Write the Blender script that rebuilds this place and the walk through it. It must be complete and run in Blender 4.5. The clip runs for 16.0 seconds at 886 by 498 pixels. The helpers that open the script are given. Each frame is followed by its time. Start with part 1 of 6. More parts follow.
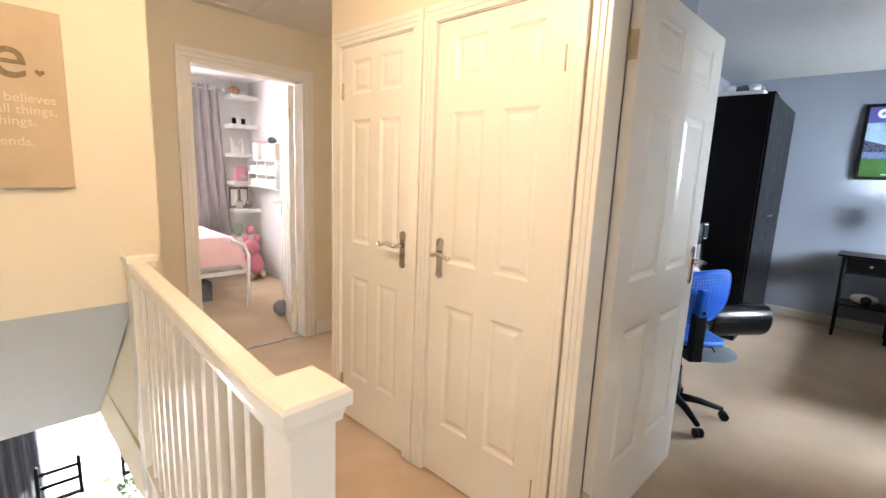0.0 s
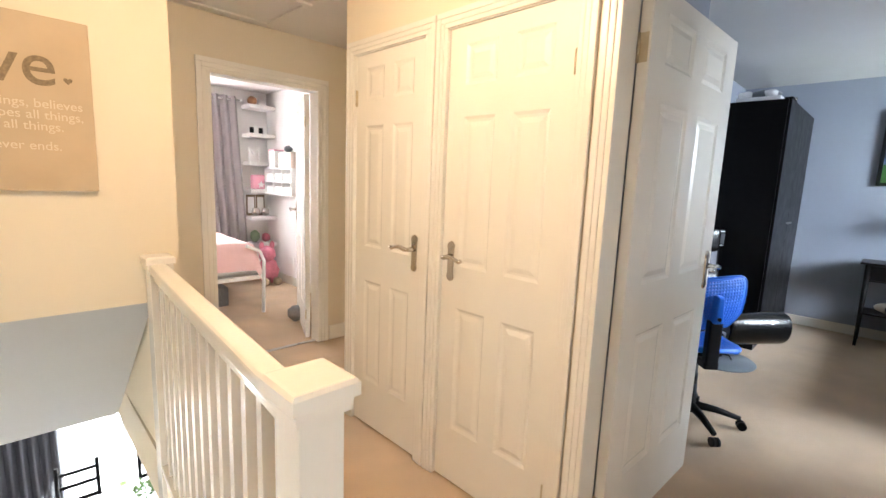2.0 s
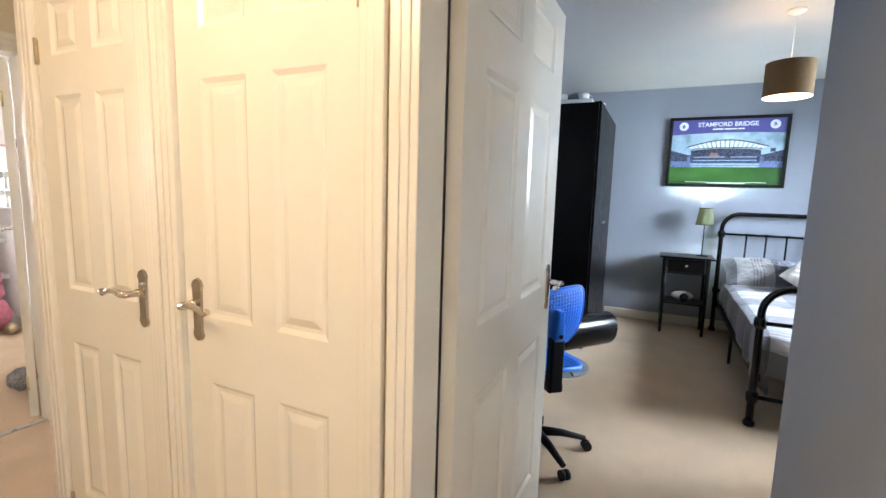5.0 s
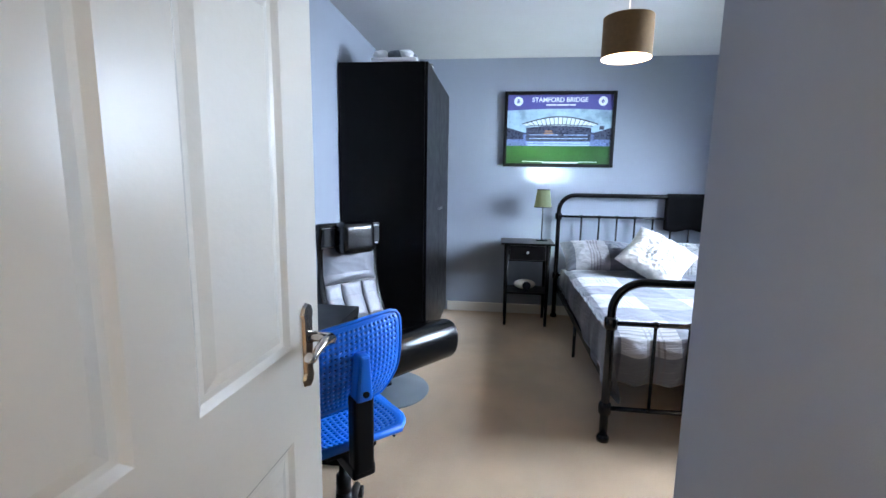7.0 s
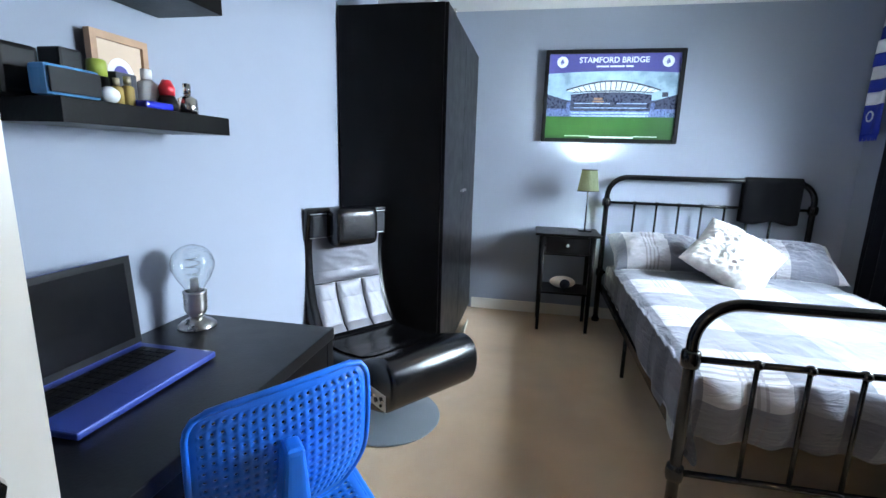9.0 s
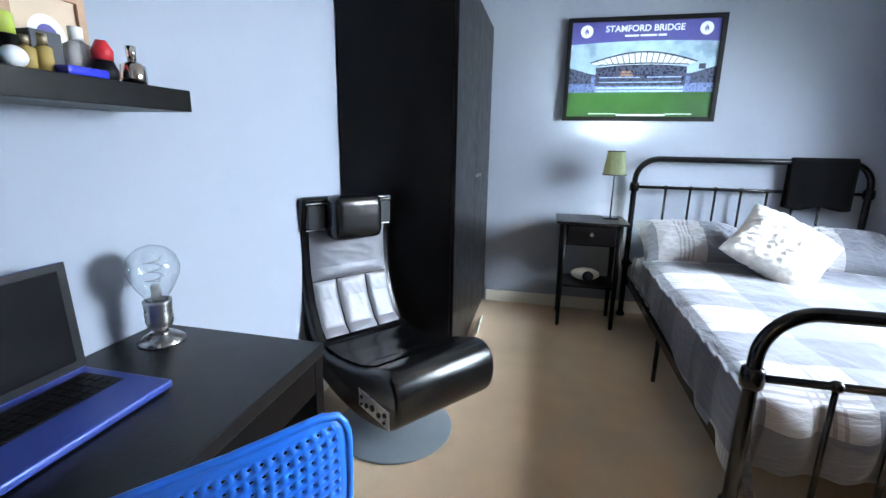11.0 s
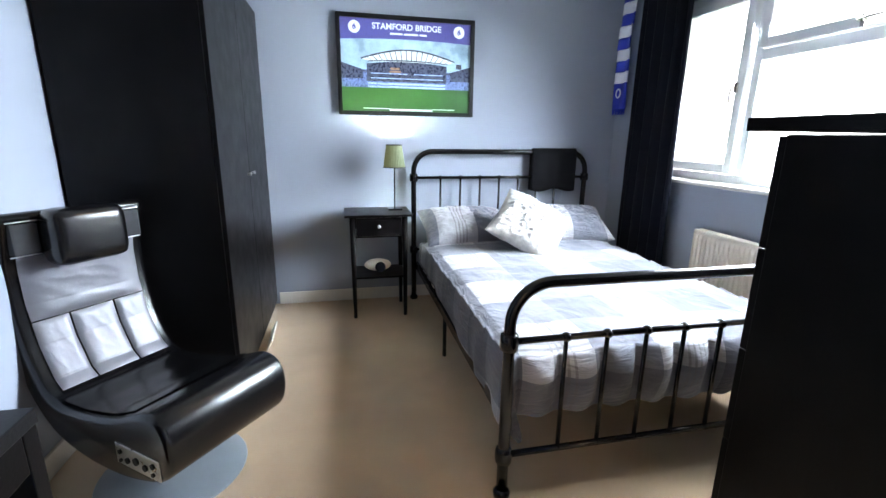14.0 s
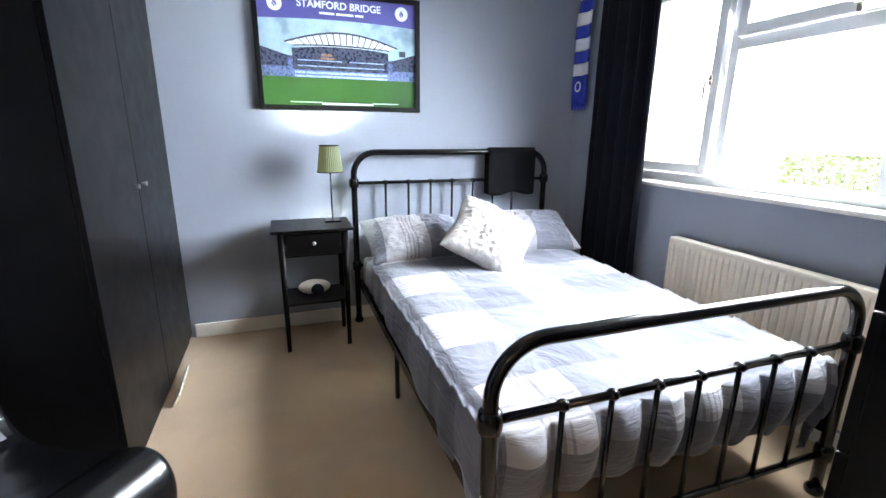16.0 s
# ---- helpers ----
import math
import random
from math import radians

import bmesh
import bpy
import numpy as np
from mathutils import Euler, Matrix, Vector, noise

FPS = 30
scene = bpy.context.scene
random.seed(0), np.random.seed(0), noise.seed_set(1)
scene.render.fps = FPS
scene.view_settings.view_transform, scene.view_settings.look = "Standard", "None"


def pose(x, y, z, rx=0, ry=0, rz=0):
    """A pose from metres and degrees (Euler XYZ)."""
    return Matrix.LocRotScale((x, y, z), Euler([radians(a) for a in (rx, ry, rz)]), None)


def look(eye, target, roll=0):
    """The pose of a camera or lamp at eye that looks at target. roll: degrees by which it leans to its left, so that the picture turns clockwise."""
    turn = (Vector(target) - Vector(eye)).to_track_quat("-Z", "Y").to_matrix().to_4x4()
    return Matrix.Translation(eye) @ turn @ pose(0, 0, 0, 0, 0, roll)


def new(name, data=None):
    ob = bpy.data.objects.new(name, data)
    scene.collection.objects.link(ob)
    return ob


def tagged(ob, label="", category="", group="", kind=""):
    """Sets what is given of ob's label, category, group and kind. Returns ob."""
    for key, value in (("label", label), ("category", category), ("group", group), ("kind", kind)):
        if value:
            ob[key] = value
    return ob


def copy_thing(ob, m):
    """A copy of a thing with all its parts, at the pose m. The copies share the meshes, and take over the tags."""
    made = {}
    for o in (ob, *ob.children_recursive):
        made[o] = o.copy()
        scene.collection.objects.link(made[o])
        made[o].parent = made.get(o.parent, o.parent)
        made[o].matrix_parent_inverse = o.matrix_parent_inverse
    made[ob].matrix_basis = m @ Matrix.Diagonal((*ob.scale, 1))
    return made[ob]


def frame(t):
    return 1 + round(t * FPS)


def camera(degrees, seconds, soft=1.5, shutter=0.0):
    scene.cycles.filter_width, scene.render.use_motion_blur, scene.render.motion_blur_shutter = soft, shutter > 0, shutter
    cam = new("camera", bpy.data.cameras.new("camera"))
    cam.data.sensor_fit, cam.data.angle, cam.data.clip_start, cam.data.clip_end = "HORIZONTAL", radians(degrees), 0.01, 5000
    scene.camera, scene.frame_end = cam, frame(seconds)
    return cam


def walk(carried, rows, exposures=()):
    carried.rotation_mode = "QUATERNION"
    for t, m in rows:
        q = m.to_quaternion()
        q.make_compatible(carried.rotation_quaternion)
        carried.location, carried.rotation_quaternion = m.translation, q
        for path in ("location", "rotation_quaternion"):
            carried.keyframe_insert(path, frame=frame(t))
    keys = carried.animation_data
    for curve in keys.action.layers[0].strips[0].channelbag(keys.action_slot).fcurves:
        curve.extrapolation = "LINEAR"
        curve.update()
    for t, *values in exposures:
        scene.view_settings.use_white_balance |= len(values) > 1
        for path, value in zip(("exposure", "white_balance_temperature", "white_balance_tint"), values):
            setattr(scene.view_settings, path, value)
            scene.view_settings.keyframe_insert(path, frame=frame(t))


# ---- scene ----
cam = camera(88.9, 16.0)
PATH = [
    (0, (0.114, 0.258, 1.376), (1.556, 1.602, 1.037), 2.4),
    (0.5, (0.096, 0.249, 1.358), (1.53, 1.606, 1.038), 2.4),
    (1, (0.095, 0.244, 1.346), (1.518, 1.613, 1.029), 2.4),
    (1.5, (0.1, 0.238, 1.348), (1.511, 1.62, 1.032), 2.4),
    (2, (0.109, 0.236, 1.352), (1.512, 1.63, 1.052), 2.3),
    (2.5, (0.127, 0.253, 1.354), (1.521, 1.657, 1.065), 2.4),
    (3, (0.176, 0.314, 1.356), (1.565, 1.726, 1.078), 2.3),
    (3.5, (0.276, 0.414, 1.349), (1.67, 1.822, 1.072), 2.3),
    (4, (0.382, 0.476, 1.348), (1.917, 1.73, 1.078), 2.2),
    (4.4, (0.484, 0.509, 1.341), (2.146, 1.591, 1.086), 1.8),
    (4.5, (0.52, 0.484, 1.346), (2.2, 1.536, 1.085), 1.8),
    (5, (0.691, 0.455, 1.348), (2.485, 1.302, 1.093), 1.6),
    (5.2, (0.796, 0.426, 1.343), (2.603, 1.245, 1.088), 1.2),
    (7.3, (1.647, 0.449, 1.332), (3.613, 0.638, 1.017), 1.2),
    (7.5, (1.709, 0.453, 1.34), (3.675, 0.636, 1.022), 1.3),
    (8, (1.895, 0.465, 1.321), (3.862, 0.647, 1.003), 1.3),
    (8.5, (2.056, 0.474, 1.309), (4.012, 0.677, 0.949), 1.3),
    (9, (2.176, 0.451, 1.305), (4.102, 0.823, 0.912), 1.6),
    (11.3, (2.446, 0.502, 1.293), (4.344, 0.927, 0.829), 1.0),
    (11.5, (2.453, 0.507, 1.314), (4.364, 0.845, 0.832), 1.4),
    (12, (2.469, 0.482, 1.313), (4.402, 0.627, 0.821), 1.3),
    (12.5, (2.472, 0.464, 1.319), (4.41, 0.445, 0.829), 1.2),
    (13, (2.475, 0.438, 1.322), (4.407, 0.278, 0.832), 1.1),
    (13.5, (2.469, 0.416, 1.324), (4.385, 0.117, 0.835), 0.9),
    (14, (2.464, 0.402, 1.324), (4.358, -0.018, 0.835), 0.8),
    (14.5, (2.48, 0.4, 1.327), (4.352, -0.105, 0.835), 0.7),
    (15, (2.553, 0.386, 1.321), (4.4, -0.195, 0.821), 0.6),
    (15.5, (2.739, 0.343, 1.329), (4.57, -0.284, 0.824), 0.6),
    (16, (2.917, 0.312, 1.344), (4.741, -0.334, 0.838), 0.6),
]
walk(cam, [(t, look(eye, target, roll)) for t, eye, target, roll in PATH],
     [(0, 0.66, 6560, 15), (5, 0.63, 6520, 12), (7.5, 0.58, 5950, 14), (9, 0.76, 6250, 11), (12.5, 0.86, 6550, 12), (14, 0.94, 6700, 13), (16, 0.95, 6900, 16)])

# ---- world and light ----
world = bpy.data.worlds.new("world")
scene.world = world
world.use_nodes = True
_n = world.node_tree.nodes
_sky = _n.new("ShaderNodeTexSky")
_sky.sky_type = "NISHITA"
_sky.sun_disc = False
_sky.sun_elevation = radians(42)
_sky.sun_rotation = radians(200)
world.node_tree.links.new(_sky.outputs[0], _n["Background"].inputs[0])
_n["Background"].inputs[1].default_value = 0.13


def sun(strength, angle, direction, color):
    d = bpy.data.lights.new("sun", "SUN")
    d.energy, d.angle, d.color = strength, radians(angle), color
    o = new("sun", d)
    o.matrix_world = look((0, 0, 20), (direction[0], direction[1], 20 + direction[2]))


def area(name, at, toward, sx, sy, watts, color, spread=180):
    d = bpy.data.lights.new(name, "AREA")
    d.shape, d.size, d.size_y, d.energy, d.color = "RECTANGLE", sx, sy, watts, color
    d.spread = radians(spread)
    o = new(name, d)
    o.matrix_world = look(at, toward)


def bulb(name, at, radius, watts, color):
    d = bpy.data.lights.new(name, "POINT")
    d.shadow_soft_size, d.energy, d.color = radius, watts, color
    new(name, d).location = at


sun(1.0, 20, (-0.3, 0.75, -0.6), (1.0, 0.97, 0.92))
area("bedroom_window_light", (4.42, -2.12, 1.66), (4.75, 0, 0.20), 1.35, 1.0, 112, (0.72, 0.86, 1.0), 126)
area("pink_window_light", (1.25, 6.16, 1.55), (1.35, 4.5, 1.2), 1.0, 1.1, 44, (0.95, 0.98, 1.0))
# Unseen source, added for the cool daylight on the newel's near face.
area("landing_added_daylight", (-0.15, -1.42, 1.35), (0.25, 1.0, 0.75), 0.9, 1.1, 3.0, (0.72, 0.86, 1.0), 150)
area("dining_window_light", (1.0, 6.44, -1.4), (0.6, 3.0, -0.9), 1.7, 1.9, 210, (0.88, 0.97, 1.0))
bulb("landing_bulb", (0.50, 1.32, 2.14), 0.13, 28, (1.0, 0.735, 0.47))
bulb("pendant_bulb", (4.12, -0.19, 2.06), 0.03, 27, (1.0, 0.62, 0.30))
bulb("bedside_bulb", (5.84, 0.03, 1.222), 0.025, 20, (0.86, 1.0, 0.92))

scene.view_settings.exposure = 0.65

# ---- materials ----


def material(name, color, rough=0.5, metal=0.0, vary=0.08, scale=6.0, bump=0.0, bump_scale=200.0, sheen=0.0, coat=0.0, spec=0.5):
    m = bpy.data.materials.new(name)
    m.use_nodes = True
    nt = m.node_tree
    b = nt.nodes["Principled BSDF"]
    b.inputs["Base Color"].default_value = (*color, 1)
    b.inputs["Roughness"].default_value = rough
    b.inputs["Metallic"].default_value = metal
    b.inputs["Sheen Weight"].default_value = sheen
    b.inputs["Coat Weight"].default_value = coat
    b.inputs["Specular IOR Level"].default_value = spec
    tc = nt.nodes.new("ShaderNodeTexCoord")
    if vary:
        no = nt.nodes.new("ShaderNodeTexNoise")
        no.inputs["Scale"].default_value = scale
        no.inputs["Detail"].default_value = 6
        nt.links.new(tc.outputs["Object"], no.inputs["Vector"])
        mr = nt.nodes.new("ShaderNodeMapRange")
        mr.inputs["From Min"].default_value, mr.inputs["From Max"].default_value = 0.3, 0.7
        mr.inputs["To Min"].default_value, mr.inputs["To Max"].default_value = 1 - vary, 1 + vary
        nt.links.new(no.outputs["Fac"], mr.inputs["Value"])
        mx = nt.nodes.new("ShaderNodeVectorMath")
        mx.operation = "SCALE"
        mx.inputs[0].default_value = color
        nt.links.new(mr.outputs[0], mx.inputs["Scale"])
        nt.links.new(mx.outputs[0], b.inputs["Base Color"])
        rr = nt.nodes.new("ShaderNodeMapRange")
        rr.inputs["To Min"].default_value, rr.inputs["To Max"].default_value = max(0.02, rough - vary * 0.5), min(1, rough + vary * 0.5)
        nt.links.new(no.outputs["Fac"], rr.inputs["Value"])
        nt.links.new(rr.outputs[0], b.inputs["Roughness"])
    if bump:
        n2 = nt.nodes.new("ShaderNodeTexNoise")
        n2.inputs["Scale"].default_value = bump_scale
        n2.inputs["Detail"].default_value = 3
        nt.links.new(tc.outputs["Object"], n2.inputs["Vector"])
        bp = nt.nodes.new("ShaderNodeBump")
        bp.inputs["Strength"].default_value = bump
        bp.inputs["Distance"].default_value = 0.004
        nt.links.new(n2.outputs["Fac"], bp.inputs["Height"])
        nt.links.new(bp.outputs["Normal"], b.inputs["Normal"])
    return m


def glow(name, color, strength):
    m = bpy.data.materials.new(name)
    m.use_nodes = True
    b = m.node_tree.nodes["Principled BSDF"]
    b.inputs["Base Color"].default_value = (*color, 1)
    b.inputs["Emission Color"].default_value = (*color, 1)
    b.inputs["Emission Strength"].default_value = strength
    return m


def glass(name, rough=0.0, ior=1.45):
    m = bpy.data.materials.new(name)
    m.use_nodes = True
    b = m.node_tree.nodes["Principled BSDF"]
    b.inputs["Base Color"].default_value = (0.97, 0.99, 0.99, 1)
    b.inputs["Transmission Weight"].default_value = 1
    b.inputs["Roughness"].default_value = rough
    b.inputs["IOR"].default_value = ior
    return m


CREAM = material("cream_wall_paint", (0.72, 0.64, 0.50), 0.75, vary=0.02, scale=2, bump=0.12, bump_scale=320)
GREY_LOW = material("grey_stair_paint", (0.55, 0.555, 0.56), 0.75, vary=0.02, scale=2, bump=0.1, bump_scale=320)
BLUE = material("grey_blue_wall_paint", (0.272, 0.302, 0.360), 0.72, vary=0.025, scale=2, bump=0.12, bump_scale=320)
# White ceiling toned darker in its colour, for the weak light up there.
CEIL_DIM = material("dimmed_ceiling_paint", (0.55, 0.55, 0.555), 0.85, vary=0.02, scale=3, bump=0.25, bump_scale=90)
# The same white toned lighter, since the landing bulb only grazes its ceiling.
CEIL_LIT = material("lightened_ceiling_paint", (0.76, 0.74, 0.70), 0.85, vary=0.02, scale=3, bump=0.25, bump_scale=90)
WHITEWALL = material("white_wall_paint", (0.80, 0.78, 0.77), 0.75, vary=0.02, scale=2)
GLOSS = material("white_gloss_paint", (0.80, 0.77, 0.70), 0.26, vary=0.015, scale=5, bump=0.10, bump_scale=70)
CARPET = material("beige_carpet", (0.54, 0.38, 0.232), 0.95, vary=0.14, scale=3.0, bump=0.9, bump_scale=420, sheen=0.3)
BLACKWOOD = material("black_brown_veneer", (0.0034, 0.0030, 0.0032), 0.34, vary=0.2, scale=12, spec=0.10, bump=0.08, bump_scale=150)
DESKTOP = material("desk_veneer", (0.005, 0.005, 0.006), 0.34, vary=0.2, scale=14, spec=0.3, bump=0.1, bump_scale=160)
BLACKMETAL = material("black_gloss_metal", (0.003, 0.003, 0.0035), 0.18, vary=0.1, scale=20, coat=0.15, spec=0.35)
LEATHER = material("black_faux_leather", (0.003, 0.003, 0.0035), 0.24, vary=0.10, scale=9, bump=0.12, bump_scale=60)
SILVERPAD = material("silver_faux_leather", (0.14, 0.14, 0.157), 0.42, metal=0.3, vary=0.08, scale=8, bump=0.3, bump_scale=14)
BASEGREY = material("grey_painted_base", (0.16, 0.18, 0.20), 0.35, vary=0.08, scale=5)
BLUEPLASTIC = material("blue_plastic", (0.012, 0.16, 0.72), 0.38, vary=0.04, scale=8)
BLACKPLASTIC = material("black_plastic", (0.004, 0.004, 0.005), 0.5, vary=0.1, scale=12, spec=0.2)
CHROME = material("polished_nickel", (0.66, 0.62, 0.57), 0.16, metal=1, vary=0.05, scale=15)
STEEL = material("brushed_steel", (0.5, 0.49, 0.47), 0.28, metal=1, vary=0.06, scale=30)
BRASSY = material("worn_brass", (0.55, 0.47, 0.33), 0.35, metal=1, vary=0.1, scale=30)
UPVC = material("white_upvc", (0.82, 0.83, 0.84), 0.25, vary=0.01, scale=4)
RADWHITE = material("cream_radiator_enamel", (0.74, 0.66, 0.54), 0.35, vary=0.02, scale=4)
BLACKCURTAIN = material("black_curtain_cloth", (0.005, 0.006, 0.011), 0.6, vary=0.2, scale=6, bump=0.3, bump_scale=300, spec=0.1)
GREYCURTAIN = material("grey_curtain_cloth", (0.36, 0.33, 0.34), 0.8, vary=0.05, scale=6, bump=0.3, bump_scale=300, sheen=0.2)
PINK = material("pink_bedspread", (0.78, 0.50, 0.48), 0.85, vary=0.05, scale=6, bump=0.4, bump_scale=120, sheen=0.2)
PINKTOY = material("pink_plush", (0.70, 0.24, 0.32), 0.9, vary=0.14, scale=30, bump=0.6, bump_scale=200)
GREYWOOL = material("grey_wool", (0.20, 0.20, 0.21), 0.95, vary=0.35, scale=70, bump=1.0, bump_scale=150)
PINKPAINT = material("pink_paint", (0.78, 0.36, 0.46), 0.5, vary=0.05)
CANVAS = material("taupe_canvas", (0.47, 0.37, 0.25), 0.8, vary=0.05, scale=8, bump=0.3, bump_scale=500)
PALETEXT = material("pale_print", (0.62, 0.54, 0.42), 0.8, vary=0.05)
WORDBROWN = material("brown_print", (0.20, 0.15, 0.09), 0.8, vary=0.3, scale=90)
LACE = material("white_textured_cushion", (0.48, 0.465, 0.44), 0.85, vary=0.16, scale=24, bump=1.0, bump_scale=45)
WHITEPLASTIC = material("white_plastic", (0.80, 0.80, 0.79), 0.35, vary=0.02)
TABLETOP = material("pale_table_top", (0.55, 0.60, 0.66), 0.22, vary=0.04, scale=5)
SHADEBROWN = material("brown_lamp_shade", (0.17, 0.095, 0.035), 0.8, vary=0.1, scale=60)
LIGHTINSIDE = glow("lit_shade_inside", (1.0, 0.80, 0.58), 3.0)
DIFFUSEGLOW = glow("lit_shade_top", (0.93, 1.0, 0.95), 6.0)
OUTGLOW = glow("bright_overcast_outside", (0.97, 0.99, 1.0), 3.2)
CLEAR = glass("clear_glass")
PANE = glass("window_glass", 0.0, 1.02)
FOIL = material("garden_foliage", (0.10, 0.17, 0.05), 0.8, vary=0.5, scale=5)

# ---- mesh helpers ----


def box(bm, x0, x1, y0, y1, z0, z1, m=None):
    vs = [bm.verts.new((x, y, z)) for x in (x0, x1) for y in (y0, y1) for z in (z0, z1)]
    for f in ((0, 1, 3, 2), (4, 6, 7, 5), (0, 4, 5, 1), (2, 3, 7, 6), (0, 2, 6, 4), (1, 5, 7, 3)):
        bm.faces.new([vs[i] for i in f])
    if m is not None:
        for v in vs:
            v.co = m @ v.co
    return vs


def softbox(bm, x0, x1, y0, y1, z0, z1, r=0.004, seg=2, m=None):
    b2 = bmesh.new()
    box(b2, x0, x1, y0, y1, z0, z1)
    bmesh.ops.bevel(b2, geom=b2.edges[:], offset=r, segments=seg, profile=0.6, affect="EDGES")
    join(bm, b2, m)


def join(bm, b2, m=None):
    at = {}
    for v in b2.verts:
        at[v] = bm.verts.new(m @ v.co if m is not None else v.co)
    for f in b2.faces:
        g = bm.faces.new([at[v] for v in f.verts])
        g.smooth = f.smooth
    b2.free()


def tube(bm, points, r, seg=12, radii=None, caps=True):
    pts = [Vector(p) for p in points]
    rings, side = [], None
    for i, p in enumerate(pts):
        d = (pts[min(i + 1, len(pts) - 1)] - pts[max(i - 1, 0)]).normalized()
        if side is None:
            side = d.orthogonal().normalized()
        side = (side - d * side.dot(d)).normalized()
        up = d.cross(side)
        q = radii[i] if radii else r
        rings.append([bm.verts.new(p + side * (q * math.cos(a)) + up * (q * math.sin(a))) for a in (2 * math.pi * k / seg for k in range(seg))])
    for a, b in zip(rings, rings[1:]):
        for k in range(seg):
            bm.faces.new((a[k], a[(k + 1) % seg], b[(k + 1) % seg], b[k])).smooth = True
    if caps:
        bm.faces.new(rings[0][::-1])
        bm.faces.new(rings[-1])


def lathe(bm, profile, at=(0, 0, 0), seg=28):
    rings = []
    for r, z in profile:
        rings.append([bm.verts.new((at[0] + r * math.cos(2 * math.pi * k / seg), at[1] + r * math.sin(2 * math.pi * k / seg), at[2] + z)) for k in range(seg)])
    for a, b in zip(rings, rings[1:]):
        for k in range(seg):
            bm.faces.new((a[k], a[(k + 1) % seg], b[(k + 1) % seg], b[k])).smooth = True
    bm.faces.new(rings[0][::-1])
    bm.faces.new(rings[-1])


def ball(bm, c, r, sx=1, sy=1, sz=1, u=16, v=10):
    b2 = bmesh.new()
    bmesh.ops.create_uvsphere(b2, u_segments=u, v_segments=v, radius=r)
    for f in b2.faces:
        f.smooth = True
    join(bm, b2, Matrix.Translation(c) @ Matrix.Diagonal((sx, sy, sz, 1)))


def grid(bm, fn, nu, nv, smooth=True, closed=False):
    g = [[bm.verts.new(fn(i / nu, j / nv)) for j in range(nv + 1)] for i in range(nu + 1)]
    for i in range(nu):
        for j in range(nv):
            bm.faces.new((g[i][j], g[i + 1][j], g[i + 1][j + 1], g[i][j + 1])).smooth = smooth
    return g


def arc(cx, cy, r, a0, a1, n=8):
    return [(cx + r * math.cos(radians(a0 + (a1 - a0) * k / n)), cy + r * math.sin(radians(a0 + (a1 - a0) * k / n))) for k in range(n + 1)]


def part(name, bm, mat, parent=None, label=""):
    me = bpy.data.meshes.new(name)
    bmesh.ops.recalc_face_normals(bm, faces=bm.faces[:])
    bm.to_mesh(me)
    bm.free()
    me.materials.append(mat)
    o = new(name, me)
    if parent is not None:
        o.parent = parent
    if label:
        o["label"] = label
    return o


def boxpart(name, dims, mat, parent=None, r=0.003, label=""):
    bm = bmesh.new()
    softbox(bm, *dims, r=r) if r else box(bm, *dims)
    return part(name, bm, mat, parent, label)


def thing(name, at=(0, 0, 0), rz=0, label="", category="", group="", kind=""):
    o = new(name)
    o.empty_display_size = 0.1
    o.matrix_world = pose(*at, 0, 0, rz)
    return tagged(o, label, category, group, kind)


def solid(name, dims, mat, label="", r=0):
    bm = bmesh.new()
    box(bm, *dims) if not r else softbox(bm, *dims, r=r)
    return tagged(part(name, bm, mat), label, kind="structure")


# ---- structure: bedroom ----
CX, CW = 1.48, 1.58
BH, LH = 2.465, 2.34
PX, LY, WY = 6.06, 1.575, -1.875
RC, RX = 0.0, 2.60


def slab(bm, pts, z0, z1):
    lo = [bm.verts.new((x, y, z0)) for x, y in pts]
    hi = [bm.verts.new((x, y, z1)) for x, y in pts]
    bm.faces.new(lo[::-1])
    bm.faces.new(hi)
    for k in range(len(pts)):
        n = (k + 1) % len(pts)
        bm.faces.new((lo[k], lo[n], hi[n], hi[k]))


bm = bmesh.new()
slab(bm, [(0.50, -2.35), (6.3, -2.35), (6.3, LY + 0.1), (0.549, LY + 0.1), (0.505, 0.86), (0.50, 0.86)], -0.03, 0)
slab(bm, [(0.549, LY + 0.1), (2.78, LY + 0.1), (2.78, 6.4), (0.66, 6.4), (0.62, 3.45), (0.60, 2.5)], -0.03, 0)
box(bm, -1.1, 0.50, -1.3, 0.86, -0.03, 0)
box(bm, -0.6, 0.62, 3.76, 6.4, -0.03, 0)
floor = tagged(part("floor", bm, CARPET), "beige short pile carpet through landing and bedrooms", kind="structure")
solid("wall_poster", (PX, PX + 0.12, -2.3, LY, 0, BH), BLUE, "grey-blue painted wall behind the bed")
solid("wall_desk_side", (1.58, PX + 0.12, LY, LY + 0.1, 0, BH), BLUE, "grey-blue painted wall beside desk and wardrobe")
solid("wall_behind_door", (CW, 2.30, 0.90, LY, 0, BH), BLUE, "grey-blue boxed-in cupboard wall behind the open door")
solid("wall_corridor", (CW, RX, RC - 0.9, RC, 0, BH), BLUE, "grey-blue painted wall by the bedroom entrance")
solid("wall_back", (RX - 0.2, RX, -2.0, RC - 0.9, 0, BH), BLUE, "grey-blue painted wall at the back of the bedroom")
WX0, WX1, WZ0, WZ1 = 3.42, 5.52, 1.05, 2.24
bm = bmesh.new()
for d in ((RX, WX0, WY - 0.26, WY, 0, BH), (WX1, PX, WY - 0.26, WY, 0, BH), (WX0, WX1, WY - 0.26, WY, 0, WZ0), (WX0, WX1, WY - 0.26, WY, WZ1, BH)):
    box(bm, *d)
